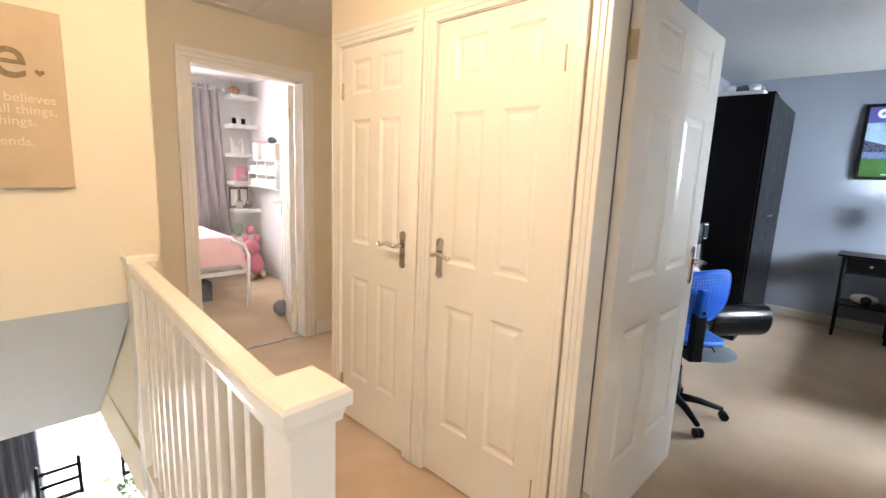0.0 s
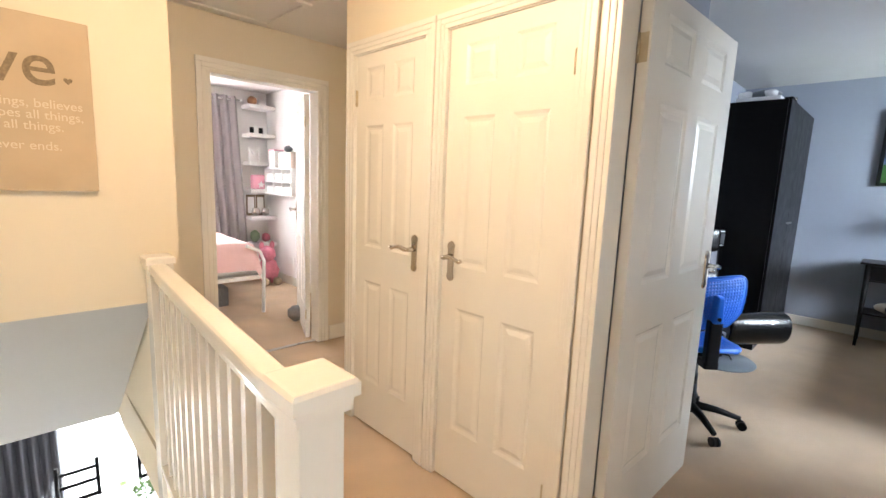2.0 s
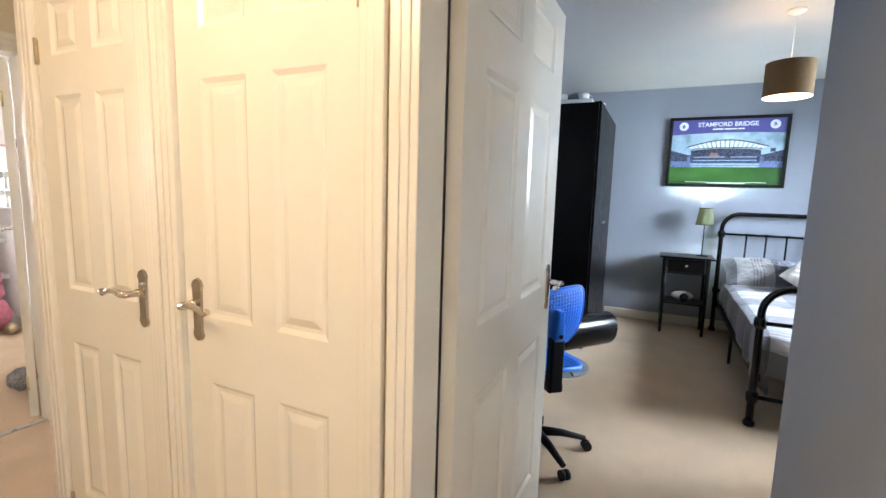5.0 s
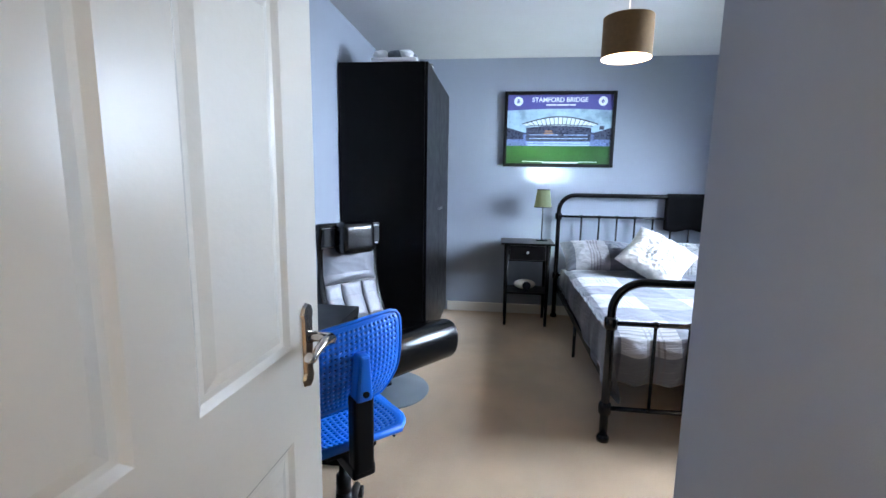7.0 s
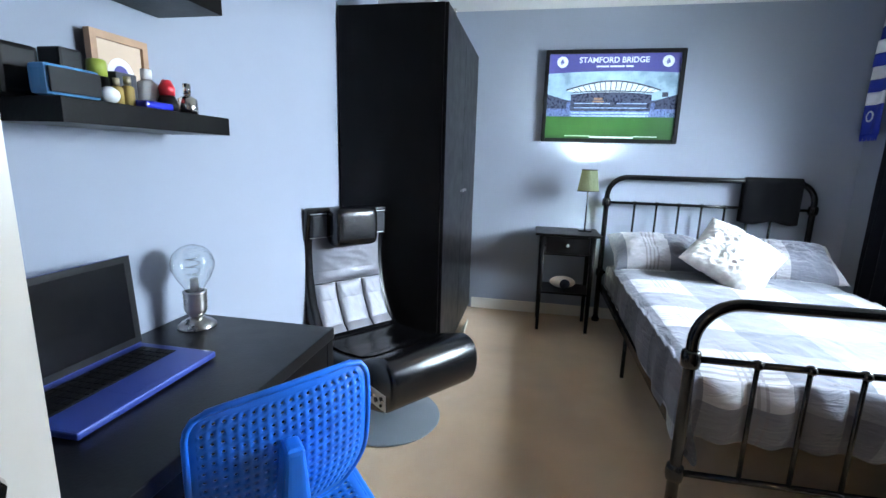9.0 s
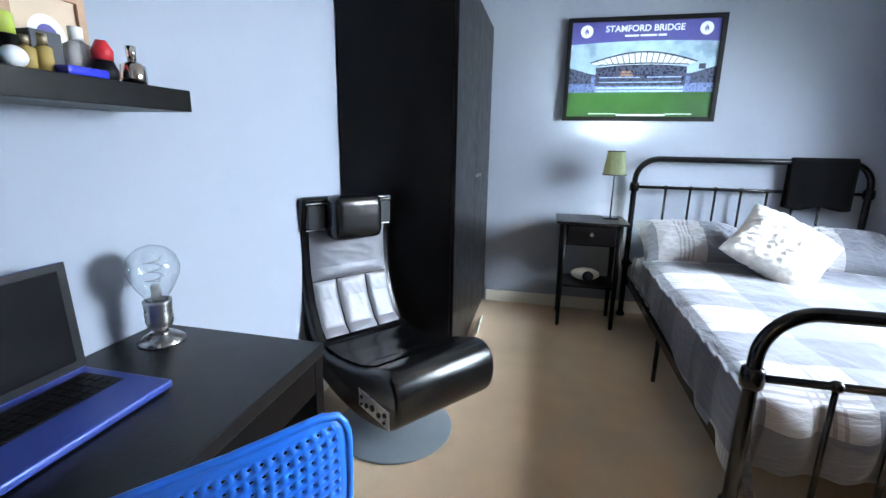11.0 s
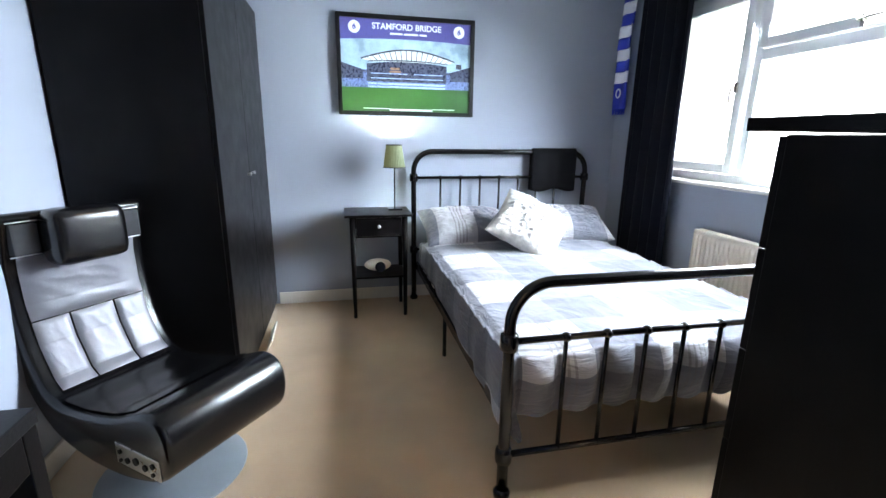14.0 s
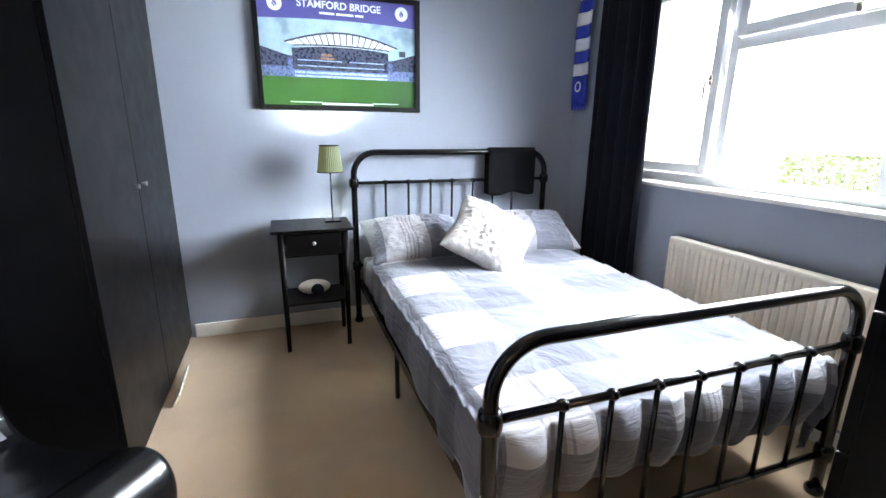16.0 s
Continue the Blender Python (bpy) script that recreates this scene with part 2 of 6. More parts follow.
tagged(part("wall_window", bm, BLUE), "grey-blue painted wall round the wide window", kind="structure")
solid("ceiling", (CW, PX + 0.1, -2.2, LY + 0.05, BH, BH + 0.1), CEIL_DIM, "white painted bedroom ceiling")
for nm, d in (("baseboard", (PX - 0.016, PX - 0.001, WY, 0.93, 0, 0.095)), ("baseboard", (2.31, PX - 0.02, LY - 0.016, LY - 0.001, 0, 0.095)),
              ("baseboard", (RX, PX - 0.02, WY + 0.001, WY + 0.016, 0, 0.095)), ("baseboard", (CW + 0.02, RX, RC + 0.001, RC + 0.016, 0, 0.095))):
    solid(nm, d, GLOSS, "white gloss painted skirting board", r=0.005)


def window(name, x0, x1, z0, z1, y, splits, label):
    w = thing(name, label=label, kind="structure")
    t = 0.055
    bm = bmesh.new()
    softbox(bm, x0, x0 + t, y - 0.035, y + 0.035, z0, z1, r=0.006)
    softbox(bm, x1 - t, x1, y - 0.035, y + 0.035, z0, z1, r=0.006)
    softbox(bm, x0 + t, x1 - t, y - 0.035, y + 0.035, z0, z0 + t, r=0.006)
    softbox(bm, x0 + t, x1 - t, y - 0.035, y + 0.035, z1 - t, z1, r=0.006)
    for s in splits:
        softbox(bm, s - t / 2, s + t / 2, y - 0.035, y + 0.035, z0 + t, z1 - t, r=0.006)
    part("window_frame", bm, UPVC, w, "white plastic window frame")
    return w


def sash(w, x0, x1, z0, z1, y, t=0.06, handle=None):
    bm = bmesh.new()
    softbox(bm, x0, x0 + t, y, y + 0.05, z0, z1, r=0.008)
    softbox(bm, x1 - t, x1, y, y + 0.05, z0, z1, r=0.008)
    softbox(bm, x0 + t, x1 - t, y, y + 0.05, z0, z0 + t, r=0.008)
    softbox(bm, x0 + t, x1 - t, y, y + 0.05, z1 - t, z1, r=0.008)
    part("sash", bm, UPVC, w)
    pane(w, x0 + t, x1 - t, z0 + t, z1 - t, y + 0.02)
    if handle:
        bm = bmesh.new()
        hx, hz, dx, dz = handle
        softbox(bm, hx - 0.012, hx + 0.012, y + 0.051, y + 0.064, hz - 0.03, hz + 0.03, r=0.004)
        tube(bm, [(hx, y + 0.064, hz), (hx, y + 0.09, hz), (hx + dx * 0.4, y + 0.095, hz + dz * 0.4), (hx + dx, y + 0.085, hz + dz)], 0.007, 8)
        part("window_handle", bm, CHROME, w, "chrome window handle")


def pane(w, x0, x1, z0, z1, y):
    bm = bmesh.new()
    box(bm, x0, x1, y - 0.002, y + 0.002, z0, z1)
    o = part("pane", bm, PANE, w)
    o.visible_shadow = False


wn = window("window_1", WX0, WX1, WZ0, WZ1, WY - 0.17, (4.855, 4.07), "white plastic double glazed window with a top vent")
YS = WY - 0.145
sash(wn, 4.885, 5.465, WZ0 + 0.06, WZ1 - 0.06, YS, handle=(4.93, 1.63, 0.012, -0.10))
sash(wn, 4.10, 4.825, 1.835, WZ1 - 0.06, YS, t=0.055, handle=(4.27, 1.863, -0.11, 0.01))
bm = bmesh.new()
softbox(bm, 4.0975, 4.8275, WY - 0.20, WY - 0.135, 1.775, 1.835, r=0.005)
part("transom", bm, UPVC, wn)
pane(wn, 4.0975, 4.8275, 1.105, 1.775, WY - 0.165)
sash(wn, 3.475, 4.04, WZ0 + 0.06, WZ1 - 0.06, YS, handle=(3.98, 1.63, 0.0, -0.10))
bm = bmesh.new()
softbox(bm, WX0 - 0.04, WX1 + 0.03, WY - 0.135, WY + 0.035, WZ0 - 0.022, WZ0 + 0.002, r=0.008)
part("window_sill", bm, GLOSS, wn, "white gloss painted sill")

# ---- structure: landing ----
OY0, OY1 = 0.012, 0.880
bm = bmesh.new()
for d in ((CX, CW, -1.3, OY0 - 0.03, 0, LH), (CX, CW, OY0 - 0.03, OY1 + 0.03, 2.02, LH), (CX, CW, OY1 + 0.03, 0.99, 0, LH), (CX, CW, 0.99, 1.61, 1.985, LH),
          (CX, CW, 1.61, 1.735, 0, LH), (CX, CW, 1.735, 2.275, 1.985, LH), (CX, CW, 2.275, 2.36, 0, LH)):
    box(bm, *d)
tagged(part("wall_cupboards", bm, CREAM), "cream painted wall holding the cupboard doors", kind="structure")
bm = bmesh.new()
box(bm, CW, 2.3, 2.26, 2.36, 0, LH)
box(bm, 2.2, 2.3, 2.36, 3.45, 0, LH)
box(bm, 2.3, 2.35, LY + 0.1, 2.36, 0, LH)
tagged(part("wall_landing_recess", bm, CREAM), "cream painted wall at the end of the landing", kind="structure")
solid("wall_cupboard_lining", (2.0, 2.05, 0.95, 2.26, 0, 2.3), WHITEWALL, "plain lining inside the cupboards")
PO0, PO1, PY = 1.165, 1.925, 3.45
bm = bmesh.new()
for d in ((0.695, PO0 - 0.03, PY, PY + 0.1, 0, LH), (PO1 + 0.03, 2.75, PY, PY + 0.1, 0, LH), (PO0 - 0.03, PO1 + 0.03, PY, PY + 0.1, 2.01, LH)):
    box(bm, *d)
tagged(part("wall_far_landing", bm, CREAM), "cream painted wall round the far bedroom doorway", kind="structure")
solid("wall_stairwell_side", (0.60, 0.695, 2.6, PY + 0.1, 0, LH), CREAM, "cream painted wall between stairs and landing")
bm = bmesh.new()
box(bm, -1.1, 0.695, 2.50, 2.60, 0.77, LH)
tagged(part("wall_picture", bm, CREAM), "cream painted wall over the stairs", kind="structure")
bm = bmesh.new()
vs = [bm.verts.new(p) for p in ((-1.1, 2.50, 0.77), (0.582, 2.50, 0.77), (0.602, 3.72, -0.27), (-1.1, 3.72, -0.27), (-1.1, 2.6, 0.77), (0.582, 2.6, 0.77), (0.602, 3.8, -0.25), (-1.1, 3.8, -0.25))]
for f in ((0, 1, 2, 3), (4, 7, 6, 5), (0, 4, 5, 1), (3, 2, 6, 7), (1, 5, 6, 2), (0, 3, 7, 4)):
    bm.faces.new([vs[i] for i in f])
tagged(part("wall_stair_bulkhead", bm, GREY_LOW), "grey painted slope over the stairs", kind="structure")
bm = bmesh.new()
slab(bm, [(0.488, 0.862), (0.503, 0.862), (0.598, 2.5), (0.618, 3.72), (0.603, 3.72), (0.583, 2.5)], -0.27, -0.001)
tagged(part("wall_stair_return", bm, CREAM), "cream edge of the landing floor over the stairs", kind="structure")
solid("wall_stair_upper_return", (0.60, 0.695, 2.5, 2.6, 0, 0.77), CREAM, "cream wall end under the picture wall")
solid("wall_left", (-1.2, -1.1, -1.3, 3.8, -2.6, LH), CREAM, "cream painted stairwell wall")
# Window opening added out of view, to hold the landing's extra daylight.
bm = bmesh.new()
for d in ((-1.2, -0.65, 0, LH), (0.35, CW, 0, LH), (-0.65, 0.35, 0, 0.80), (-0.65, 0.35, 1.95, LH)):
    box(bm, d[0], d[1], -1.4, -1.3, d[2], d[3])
tagged(part("wall_behind", bm, CREAM), "cream painted wall with an added window opening at the back of the landing", kind="structure")
w3 = window("added_window", -0.65, 0.35, 0.80, 1.95, -1.36, (-0.15,), "white plastic window added out of view at the back of the landing")
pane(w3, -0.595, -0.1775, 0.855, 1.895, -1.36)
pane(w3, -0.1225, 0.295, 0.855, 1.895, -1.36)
solid("ceiling_landing", (-1.2, CW, -1.4, PY, LH, LH + 0.1), CEIL_LIT, "white painted landing ceiling")
solid("ceiling_recess", (CW, 2.4, LY + 0.1, PY, LH, LH + 0.1), CEIL_LIT, "white painted landing ceiling")
for d in ((0.697, PO0 - 0.10, PY - 0.016, PY - 0.001, 0, 0.12), (PO1 + 0.10, 2.2, PY - 0.016, PY - 0.001, 0, 0.12),
          (CX - 0.016, CX - 0.001, 2.345, 2.36, 0, 0.12), (CX - 0.016, 2.2, 2.361, 2.376, 0, 0.12)):
    solid("baseboard", d, GLOSS, "white gloss painted skirting board", r=0.005)


def architrave(bm, axis, face, out, a0, a1, z1, w=0.065, t=0.018, sides=(1, 1, 1)):
    """Stepped moulding round an opening a0..a1 up to z1, proud of a wall face."""
    def bar(u0, u1, v0, v1, d):
        lo, hi = sorted((face, face + out * d))
        if axis == "x":
            softbox(bm, lo, hi, u0, u1, v0, v1, r=0.004)
        else:
            softbox(bm, u0, u1, lo, hi, v0, v1, r=0.004)
    for k, (o, d) in enumerate(((0.0, t * 0.75), (w * 0.3, t * 0.88), (w * 0.62, t))):
        e = (w * 0.3, w * 0.62, w)[k]
        if sides[0]:
            bar(a0 - e, a0 - o, 0, z1 + o, d)
        if sides[1]:
            bar(a1 + o, a1 + e, 0, z1 + o, d)
        if sides[2]:
            bar(a0 - (e if sides[0] else 0), a1 + (e if sides[1] else 0), z1 + o, z1 + e, d)


def panel_door(name, width, height, mat, label, thick=0.038, stile=0.155, muntin=0.14):
    """A six-panel door leaf: x along its width from the hinge, front face at y = 0, back at thick."""
    d = thing(name, label=label, category="door")
    st, mid = width * stile, width * muntin
    pw = (width - 2 * st - mid) / 2
    rows = ((0.13 * height, 0.415 * height), (0.508 * height, 0.823 * height), (0.885 * height, 0.966 * height))
    bm = bmesh.new()
    xs = (0, st, st + pw, st + pw + mid, st + 2 * pw + mid, width)
    for x0, x1 in ((xs[0], xs[1]), (xs[4], xs[5])):
        box(bm, x0, x1, 0, thick, 0, height)
    zs = [0] + [z for r in rows for z in r] + [height]
    for z0, z1 in zip(zs[0::2], zs[1::2]):
        box(bm, xs[1], xs[4], 0, thick, z0, z1)
    for z0, z1 in rows:
        box(bm, xs[2], xs[3], 0, thick, z0, z1)
    for z0, z1 in rows:
        for x0, x1 in ((xs[1], xs[2]), (xs[3], xs[4])):
            for y, s in ((0, 1), (thick, -1)):
                ring = []
                for e, dep in ((0, 0), (0.012, 0.007), (0.022, 0.008), (0.042, 0.002)):
                    ring.append([bm.verts.new((x, y + s * dep, z)) for x, z in ((x0 + e, z0 + e), (x1 - e, z0 + e), (x1 - e, z1 - e), (x0 + e, z1 - e))])
                for a, b in zip(ring, ring[1:]):
                    for k in range(4):
                        bm.faces.new((a[k], a[(k + 1) % 4], b[(k + 1) % 4], b[k]))
                bm.faces.new(ring[-1])
    part("leaf", bm, mat, d)
    return d


def lever(parent, x, z, side=-1, away=-1, thick=0.038, scroll=True):
    """A backplate and lever; side: -1 on the y = 0 face, +1 on the other; away: the way the lever points along x."""
    y = -0.001 if side < 0 else thick + 0.001
    bm = bmesh.new()
    prof = [(-0.019, -0.078), (-0.013, -0.086), (0.013, -0.086), (0.019, -0.078), (0.021, 0), (0.019, 0.078), (0.013, 0.086), (-0.013, 0.086), (-0.019, 0.078), (-0.021, 0)]
    prof = [(0.0, -0.088)] + [(0.014, -0.082), (0.021, -0.068), (0.016, -0.055), (0.018, 0.055), (0.022, 0.068), (0.014, 0.082), (0.0, 0.088), (-0.014, 0.082), (-0.022, 0.068), (-0.018, 0.055), (-0.016, -0.055), (-0.021, -0.068), (-0.014, -0.082)]
    a = [bm.verts.new((x + u, y, z + v)) for u, v in prof]
    b = [bm.verts.new((x + u * 0.88, y + side * 0.006, z + v * 0.97)) for u, v in prof]
    n = len(prof)
    for k in range(n):
        bm.faces.new((a[k], a[(k + 1) % n], b[(k + 1) % n], b[k]))
    bm.faces.new(a)
    bm.faces.new(b)
    h = part("door_handle", bm, CHROME, parent, "polished nickel backplate and lever")
    bm = bmesh.new()
    yy = y + side * 0.006
    tube(bm, [(x, yy, z + 0.02), (x, yy + side * 0.022, z + 0.02), (x, yy + side * 0.045, z + 0.02), (x + away * 0.012, yy + side * 0.052, z + 0.022), (x + away * 0.045, yy + side * 0.053, z + 0.03),
              (x + away * 0.075, yy + side * 0.053, z + 0.024), (x + away * 0.098, yy + side * 0.053, z + 0.014), (x + away * 0.108, yy + side * 0.05, z + 0.022)], 0.008, 10,
         radii=[0.013, 0.010, 0.010, 0.010, 0.009, 0.0075, 0.007, 0.009])
    part("lever", bm, CHROME, h)


def hinge(parent, x, y, z, dy=1):
    bm = bmesh.new()
    softbox(bm, x - 0.007, x + 0.007, y - 0.003, y + 0.003, z - 0.038, z + 0.038, r=0.001)
    tube(bm, [(x, y - 0.004, z - 0.04), (x, y - 0.004, z + 0.04)], 0.005, 8)
    part("hinge", bm, BRASSY, parent, "brass butt hinge")


def door_frame(name, axis, c0, c1, a0, a1, top, label, faces=((-1,), 0.018)):
    d = thing(name, label=label, kind="structure")
    bm = bmesh.new()
    for u0, u1, v0, v1 in ((a0 - 0.029, a0, 0, top), (a1, a1 + 0.029, 0, top), (a0 - 0.029, a1 + 0.029, top, top + 0.029)):
        if axis == "x":
            softbox(bm, c0, c1, u0, u1, v0, v1, r=0.002)
        else:
            softbox(bm, u0, u1, c0, c1, v0, v1, r=0.002)
    part("lining", bm, GLOSS, d)
    return d


# cupboard doors
for nm, y0, y1, hy in (("door_1", 1.02, 1.605, 1.551), ("door_2", 1.74, 2.27, 1.787)):
    fr = door_frame(nm, "x", CX - 0.004, CW, y0, y1, 1.955, "white gloss cupboard door frame with moulded architrave")
    bm = bmesh.new()
    if nm == "door_1":
        architrave(bm, "x", CX - 0.001, -1, y0, y1, 1.958, w=0.064)
    else:
        architrave(bm, "x", CX - 0.001, -1, y0, y1, 1.958, w=0.064)
    part("architrave", bm, GLOSS, fr)
    w = y1 - y0 - 0.006
    leaf = panel_door("cupboard_door", w, 1.945, GLOSS, "closed white six-panel cupboard door with nickel lever handle")
    leaf.matrix_world = pose(CX + 0.004, y1 - 0.003, 0.008, 0, 0, -90)
    left_hung = nm == "door_2"
    lever(leaf, y1 - 0.003 - hy, 1.005 - 0.0, -1, -1 if left_hung else 1)
    hx = 0.004 if left_hung else w - 0.004
    for z in (0.20, 1.74):
        hinge(leaf, hx, -0.002, z)

# bedroom door
fr = door_frame("door_3", "x", CX - 0.004, CW + 0.004, OY0, OY1, 1.99, "white gloss bedroom door frame")
bm = bmesh.new()
architrave(bm, "x", CX - 0.001, -1, OY0, OY1, 1.993, w=0.064)
part("architrave", bm, GLOSS, fr)
leaf = panel_door("bedroom_door", 0.834, 1.975, GLOSS, "open white six-panel bedroom door with nickel lever handle", stile=0.143, muntin=0.125)
leaf.matrix_world = pose(1.5985, 0.844, 0.01, 0, 0, -2.2)
lever(leaf, 0.778, 0.99, -1, -1)
lever(leaf, 0.778, 0.99, 1, -1)
for z in (0.17, 1.78):
    bm = bmesh.new()
    softbox(bm, -0.0025, -0.0005, 0.006, 0.036, z - 0.045, z + 0.045, r=0.0005)
    tube(bm, [(-0.004, 0.037, z - 0.046), (-0.004, 0.037, z + 0.046)], 0.005, 8)
    part("hinge", bm, BRASSY, leaf, "brass butt hinge")

# far bedroom door
fr = door_frame("door_4", "y", PY - 0.004, PY + 0.104, PO0, PO1, 1.975, "white gloss frame of the far bedroom doorway")
bm = bmesh.new()
architrave(bm, "y", PY - 0.001, -1, PO0, PO1, 1.978, w=0.088)
part("architrave", bm, GLOSS, fr)
leaf = panel_door("far_bedroom_door", 0.755, 1.96, GLOSS, "open white six-panel door of the pink bedroom")
leaf.matrix_world = pose(PO1 - 0.005, PY + 0.112, 0.01, 0, 0, 68)
lever(leaf, 0.70, 1.0, 1, -1)
for z in (0.2, 1.75):
    hinge(leaf, 0.0, 0.038, z)

# ---- balustrade ----
bal = thing("balustrade", label="white painted landing balustrade with square newels and plain spindles", category="balustrade")


def newel(x, y, top, w=0.085, capw=0.125):
    bm = bmesh.new()
    softbox(bm, x - w / 2, x + w / 2, y - w / 2, y + w / 2, -0.26, top - 0.05, r=0.003)
    n = part("newel_post", bm, GLOSS, bal)
    bm = bmesh.new()
    c = capw / 2
    sec = [(w / 2 + 0.001, top - 0.064), (w / 2 + 0.008, top - 0.060), (w / 2 + 0.009, top - 0.050), (c - 0.008, top - 0.036), (c, top - 0.032), (c, top - 0.008), (c - 0.006, top - 0.001), (c - 0.012, top)]
    rings = [[bm.verts.new((x + i * q, y + j * q, z)) for i, j in ((-1, -1), (1, -1), (1, 1), (-1, 1))] for q, z in sec]
    for ra, rb in zip(rings, rings[1:]):
        for k in range(4):
            bm.faces.new((ra[k], ra[(k + 1) % 4], rb[(k + 1) % 4], rb[k]))
    bm.faces.new(rings[0][::-1])
    bm.faces.new(rings[-1])
    part("newel_cap", bm, GLOSS, n)


newel(0.472, 0.905, 1.015)
newel(0.60, 2.455, 0.985, 0.08, 0.11)
bm = bmesh.new()
x0, y0, x1, y1 = 0.480, 0.948, 0.592, 2.415
ang = math.degrees(math.atan2(-(x1 - x0), y1 - y0))
L = math.hypot(x1 - x0, y1 - y0)
M = pose(x0, y0, 0, 0, 0, ang)
softbox(bm, -0.032, 0.032, 0, L, 0.905, 0.955, r=0.014, seg=3, m=M)
softbox(bm, -0.022, 0.022, 0, L, 0.885, 0.905, r=0.003, m=M)
part("handrail", bm, GLOSS, bal)
bm = bmesh.new()
softbox(bm, -0.03, 0.03, 0, L, 0.0, 0.03, r=0.004, m=M)
part("base_rail", bm, GLOSS, bal)
for k in range(13):
    y = (k + 0.75) * L / 13.6
    bm = bmesh.new()
    softbox(bm, -0.016, 0.016, y - 0.016, y + 0.016, 0.03, 0.885, r=0.002, m=M)
    part("spindle", bm, GLOSS, bal)

# ---- wardrobe ----
WA, WB, WF, WT = 4.69, 5.99, 0.94, 2.11
wr = thing("wardrobe", label="tall black-brown two-door wardrobe with small steel knobs against the wall", category="wardrobe")
boxpart("body", (WA, WB, WF + 0.022, LY - 0.015, 0.0, WT), BLACKWOOD, wr, r=0.002)
wmid = (WA + WB) / 2
for x0, x1, kx in ((WA, wmid - 0.002, wmid - 0.05), (wmid + 0.002, WB, 5.423 + 0.3)):
    dd = boxpart("door", (x0, x1, WF, WF + 0.02, 0.055, WT - 0.002), BLACKWOOD, wr, r=0.002)
    bm = bmesh.new()
    kx = 5.40 if x0 == wmid + 0.002 else 5.28
    tube(bm, [(kx, WF, 1.09), (kx, WF - 0.022, 1.09)], 0.009, 12, radii=[0.006, 0.011])
    part("knob", bm, STEEL, dd, "small steel knob")

# ---- desk ----
dk = thing("desk", label="black-brown writing desk with panel ends against the blue wall", category="desk")
D0, D1, DF, DT = 2.42, 3.455, 1.05, 0.765
boxpart("desktop", (D0, D1, DF - 0.004, LY - 0.004, DT - 0.035, DT), DESKTOP, dk, r=0.003)
boxpart("side_panel", (D1 - 0.045, D1 - 0.002, DF, LY - 0.02, 0, DT - 0.036), BLACKWOOD, dk)
boxpart("side_panel", (D0 + 0.002, D0 + 0.045, DF, LY - 0.02, 0, DT - 0.036), BLACKWOOD, dk)
boxpart("front_rail", (D0 + 0.047, D1 - 0.047, DF, DF + 0.02, DT - 0.125, DT - 0.036), BLACKWOOD, dk)
boxpart("shelf", (D0 + 0.047, D1 - 0.047, DF + 0.022, LY - 0.02, DT - 0.15, DT - 0.135), BLACKWOOD, dk)
boxpart("back_panel", (D0 + 0.047, D1 - 0.047, LY - 0.10, LY - 0.08, 0.35, DT - 0.152), BLACKWOOD, dk)

# ---- bed ----
bed = thing("bed", label="black tubular metal double bed with arched head and foot ends", category="bed")


def bed_end(name, x, y0, y1, top, rail, low, bars, post_r, pipe_r, foot):
    e = None
    r = 0.15
    pts = [(x, y0, 0.0), (x, y0, low), (x, y0, rail), (x, y0, top - r)]
    s = 1 if y1 > y0 else -1
    pts += [(x, y0 + s * (r - r * math.cos(a)), top - r + r * math.sin(a)) for a in (radians(9 * k) for k in range(1, 11))]
    pts += [(x, y1 - s * (r - r * math.sin(a)), top - r + r * math.cos(a)) for a in (radians(9 * k) for k in range(0, 11))]
    pts += [(x, y1, rail), (x, y1, low), (x, y1, 0.0)]
    bm = bmesh.new()
    tube(bm, pts, post_r, 14)
    e = part(name, bm, BLACKMETAL, bed)
    bm = bmesh.new()
    tube(bm, [(x, y0, rail), (x, y1, rail)], pipe_r, 10)
    part("rail", bm, BLACKMETAL, e)
    bm = bmesh.new()
    tube(bm, [(x, y0, low), (x, y1, low)], pipe_r, 10)
    part("rail", bm, BLACKMETAL, e)
    for y in bars:
        bm = bmesh.new()
        tube(bm, [(x, y, low), (x, y, rail)], 0.0085, 8)
        ball(bm, (x, y, rail), 0.021, 1, 1, 0.85, 12, 8)
        ball(bm, (x, y, low), 0.015, 1, 1, 0.85, 10, 6)
        part("bar", bm, BLACKMETAL, e)
    for y in (y0, y1):
        for z, q in ((rail, 0.034), (low, 0.032)):
            bm = bmesh.new()
            lathe(bm, [(post_r, -0.035), (q * 0.92, -0.028), (q, -0.01), (q, 0.01), (q * 0.92, 0.028), (post_r, 0.035)], (x, y, z), 14)
            part("collar", bm, BLACKMETAL, e)
        bm = bmesh.new()
        lathe(bm, [(post_r + 0.01, 0.0), (post_r + 0.012, 0.02), (post_r + 0.002, 0.035)], (x, y, 0), 14)
        part("foot", bm, BLACKMETAL, e)


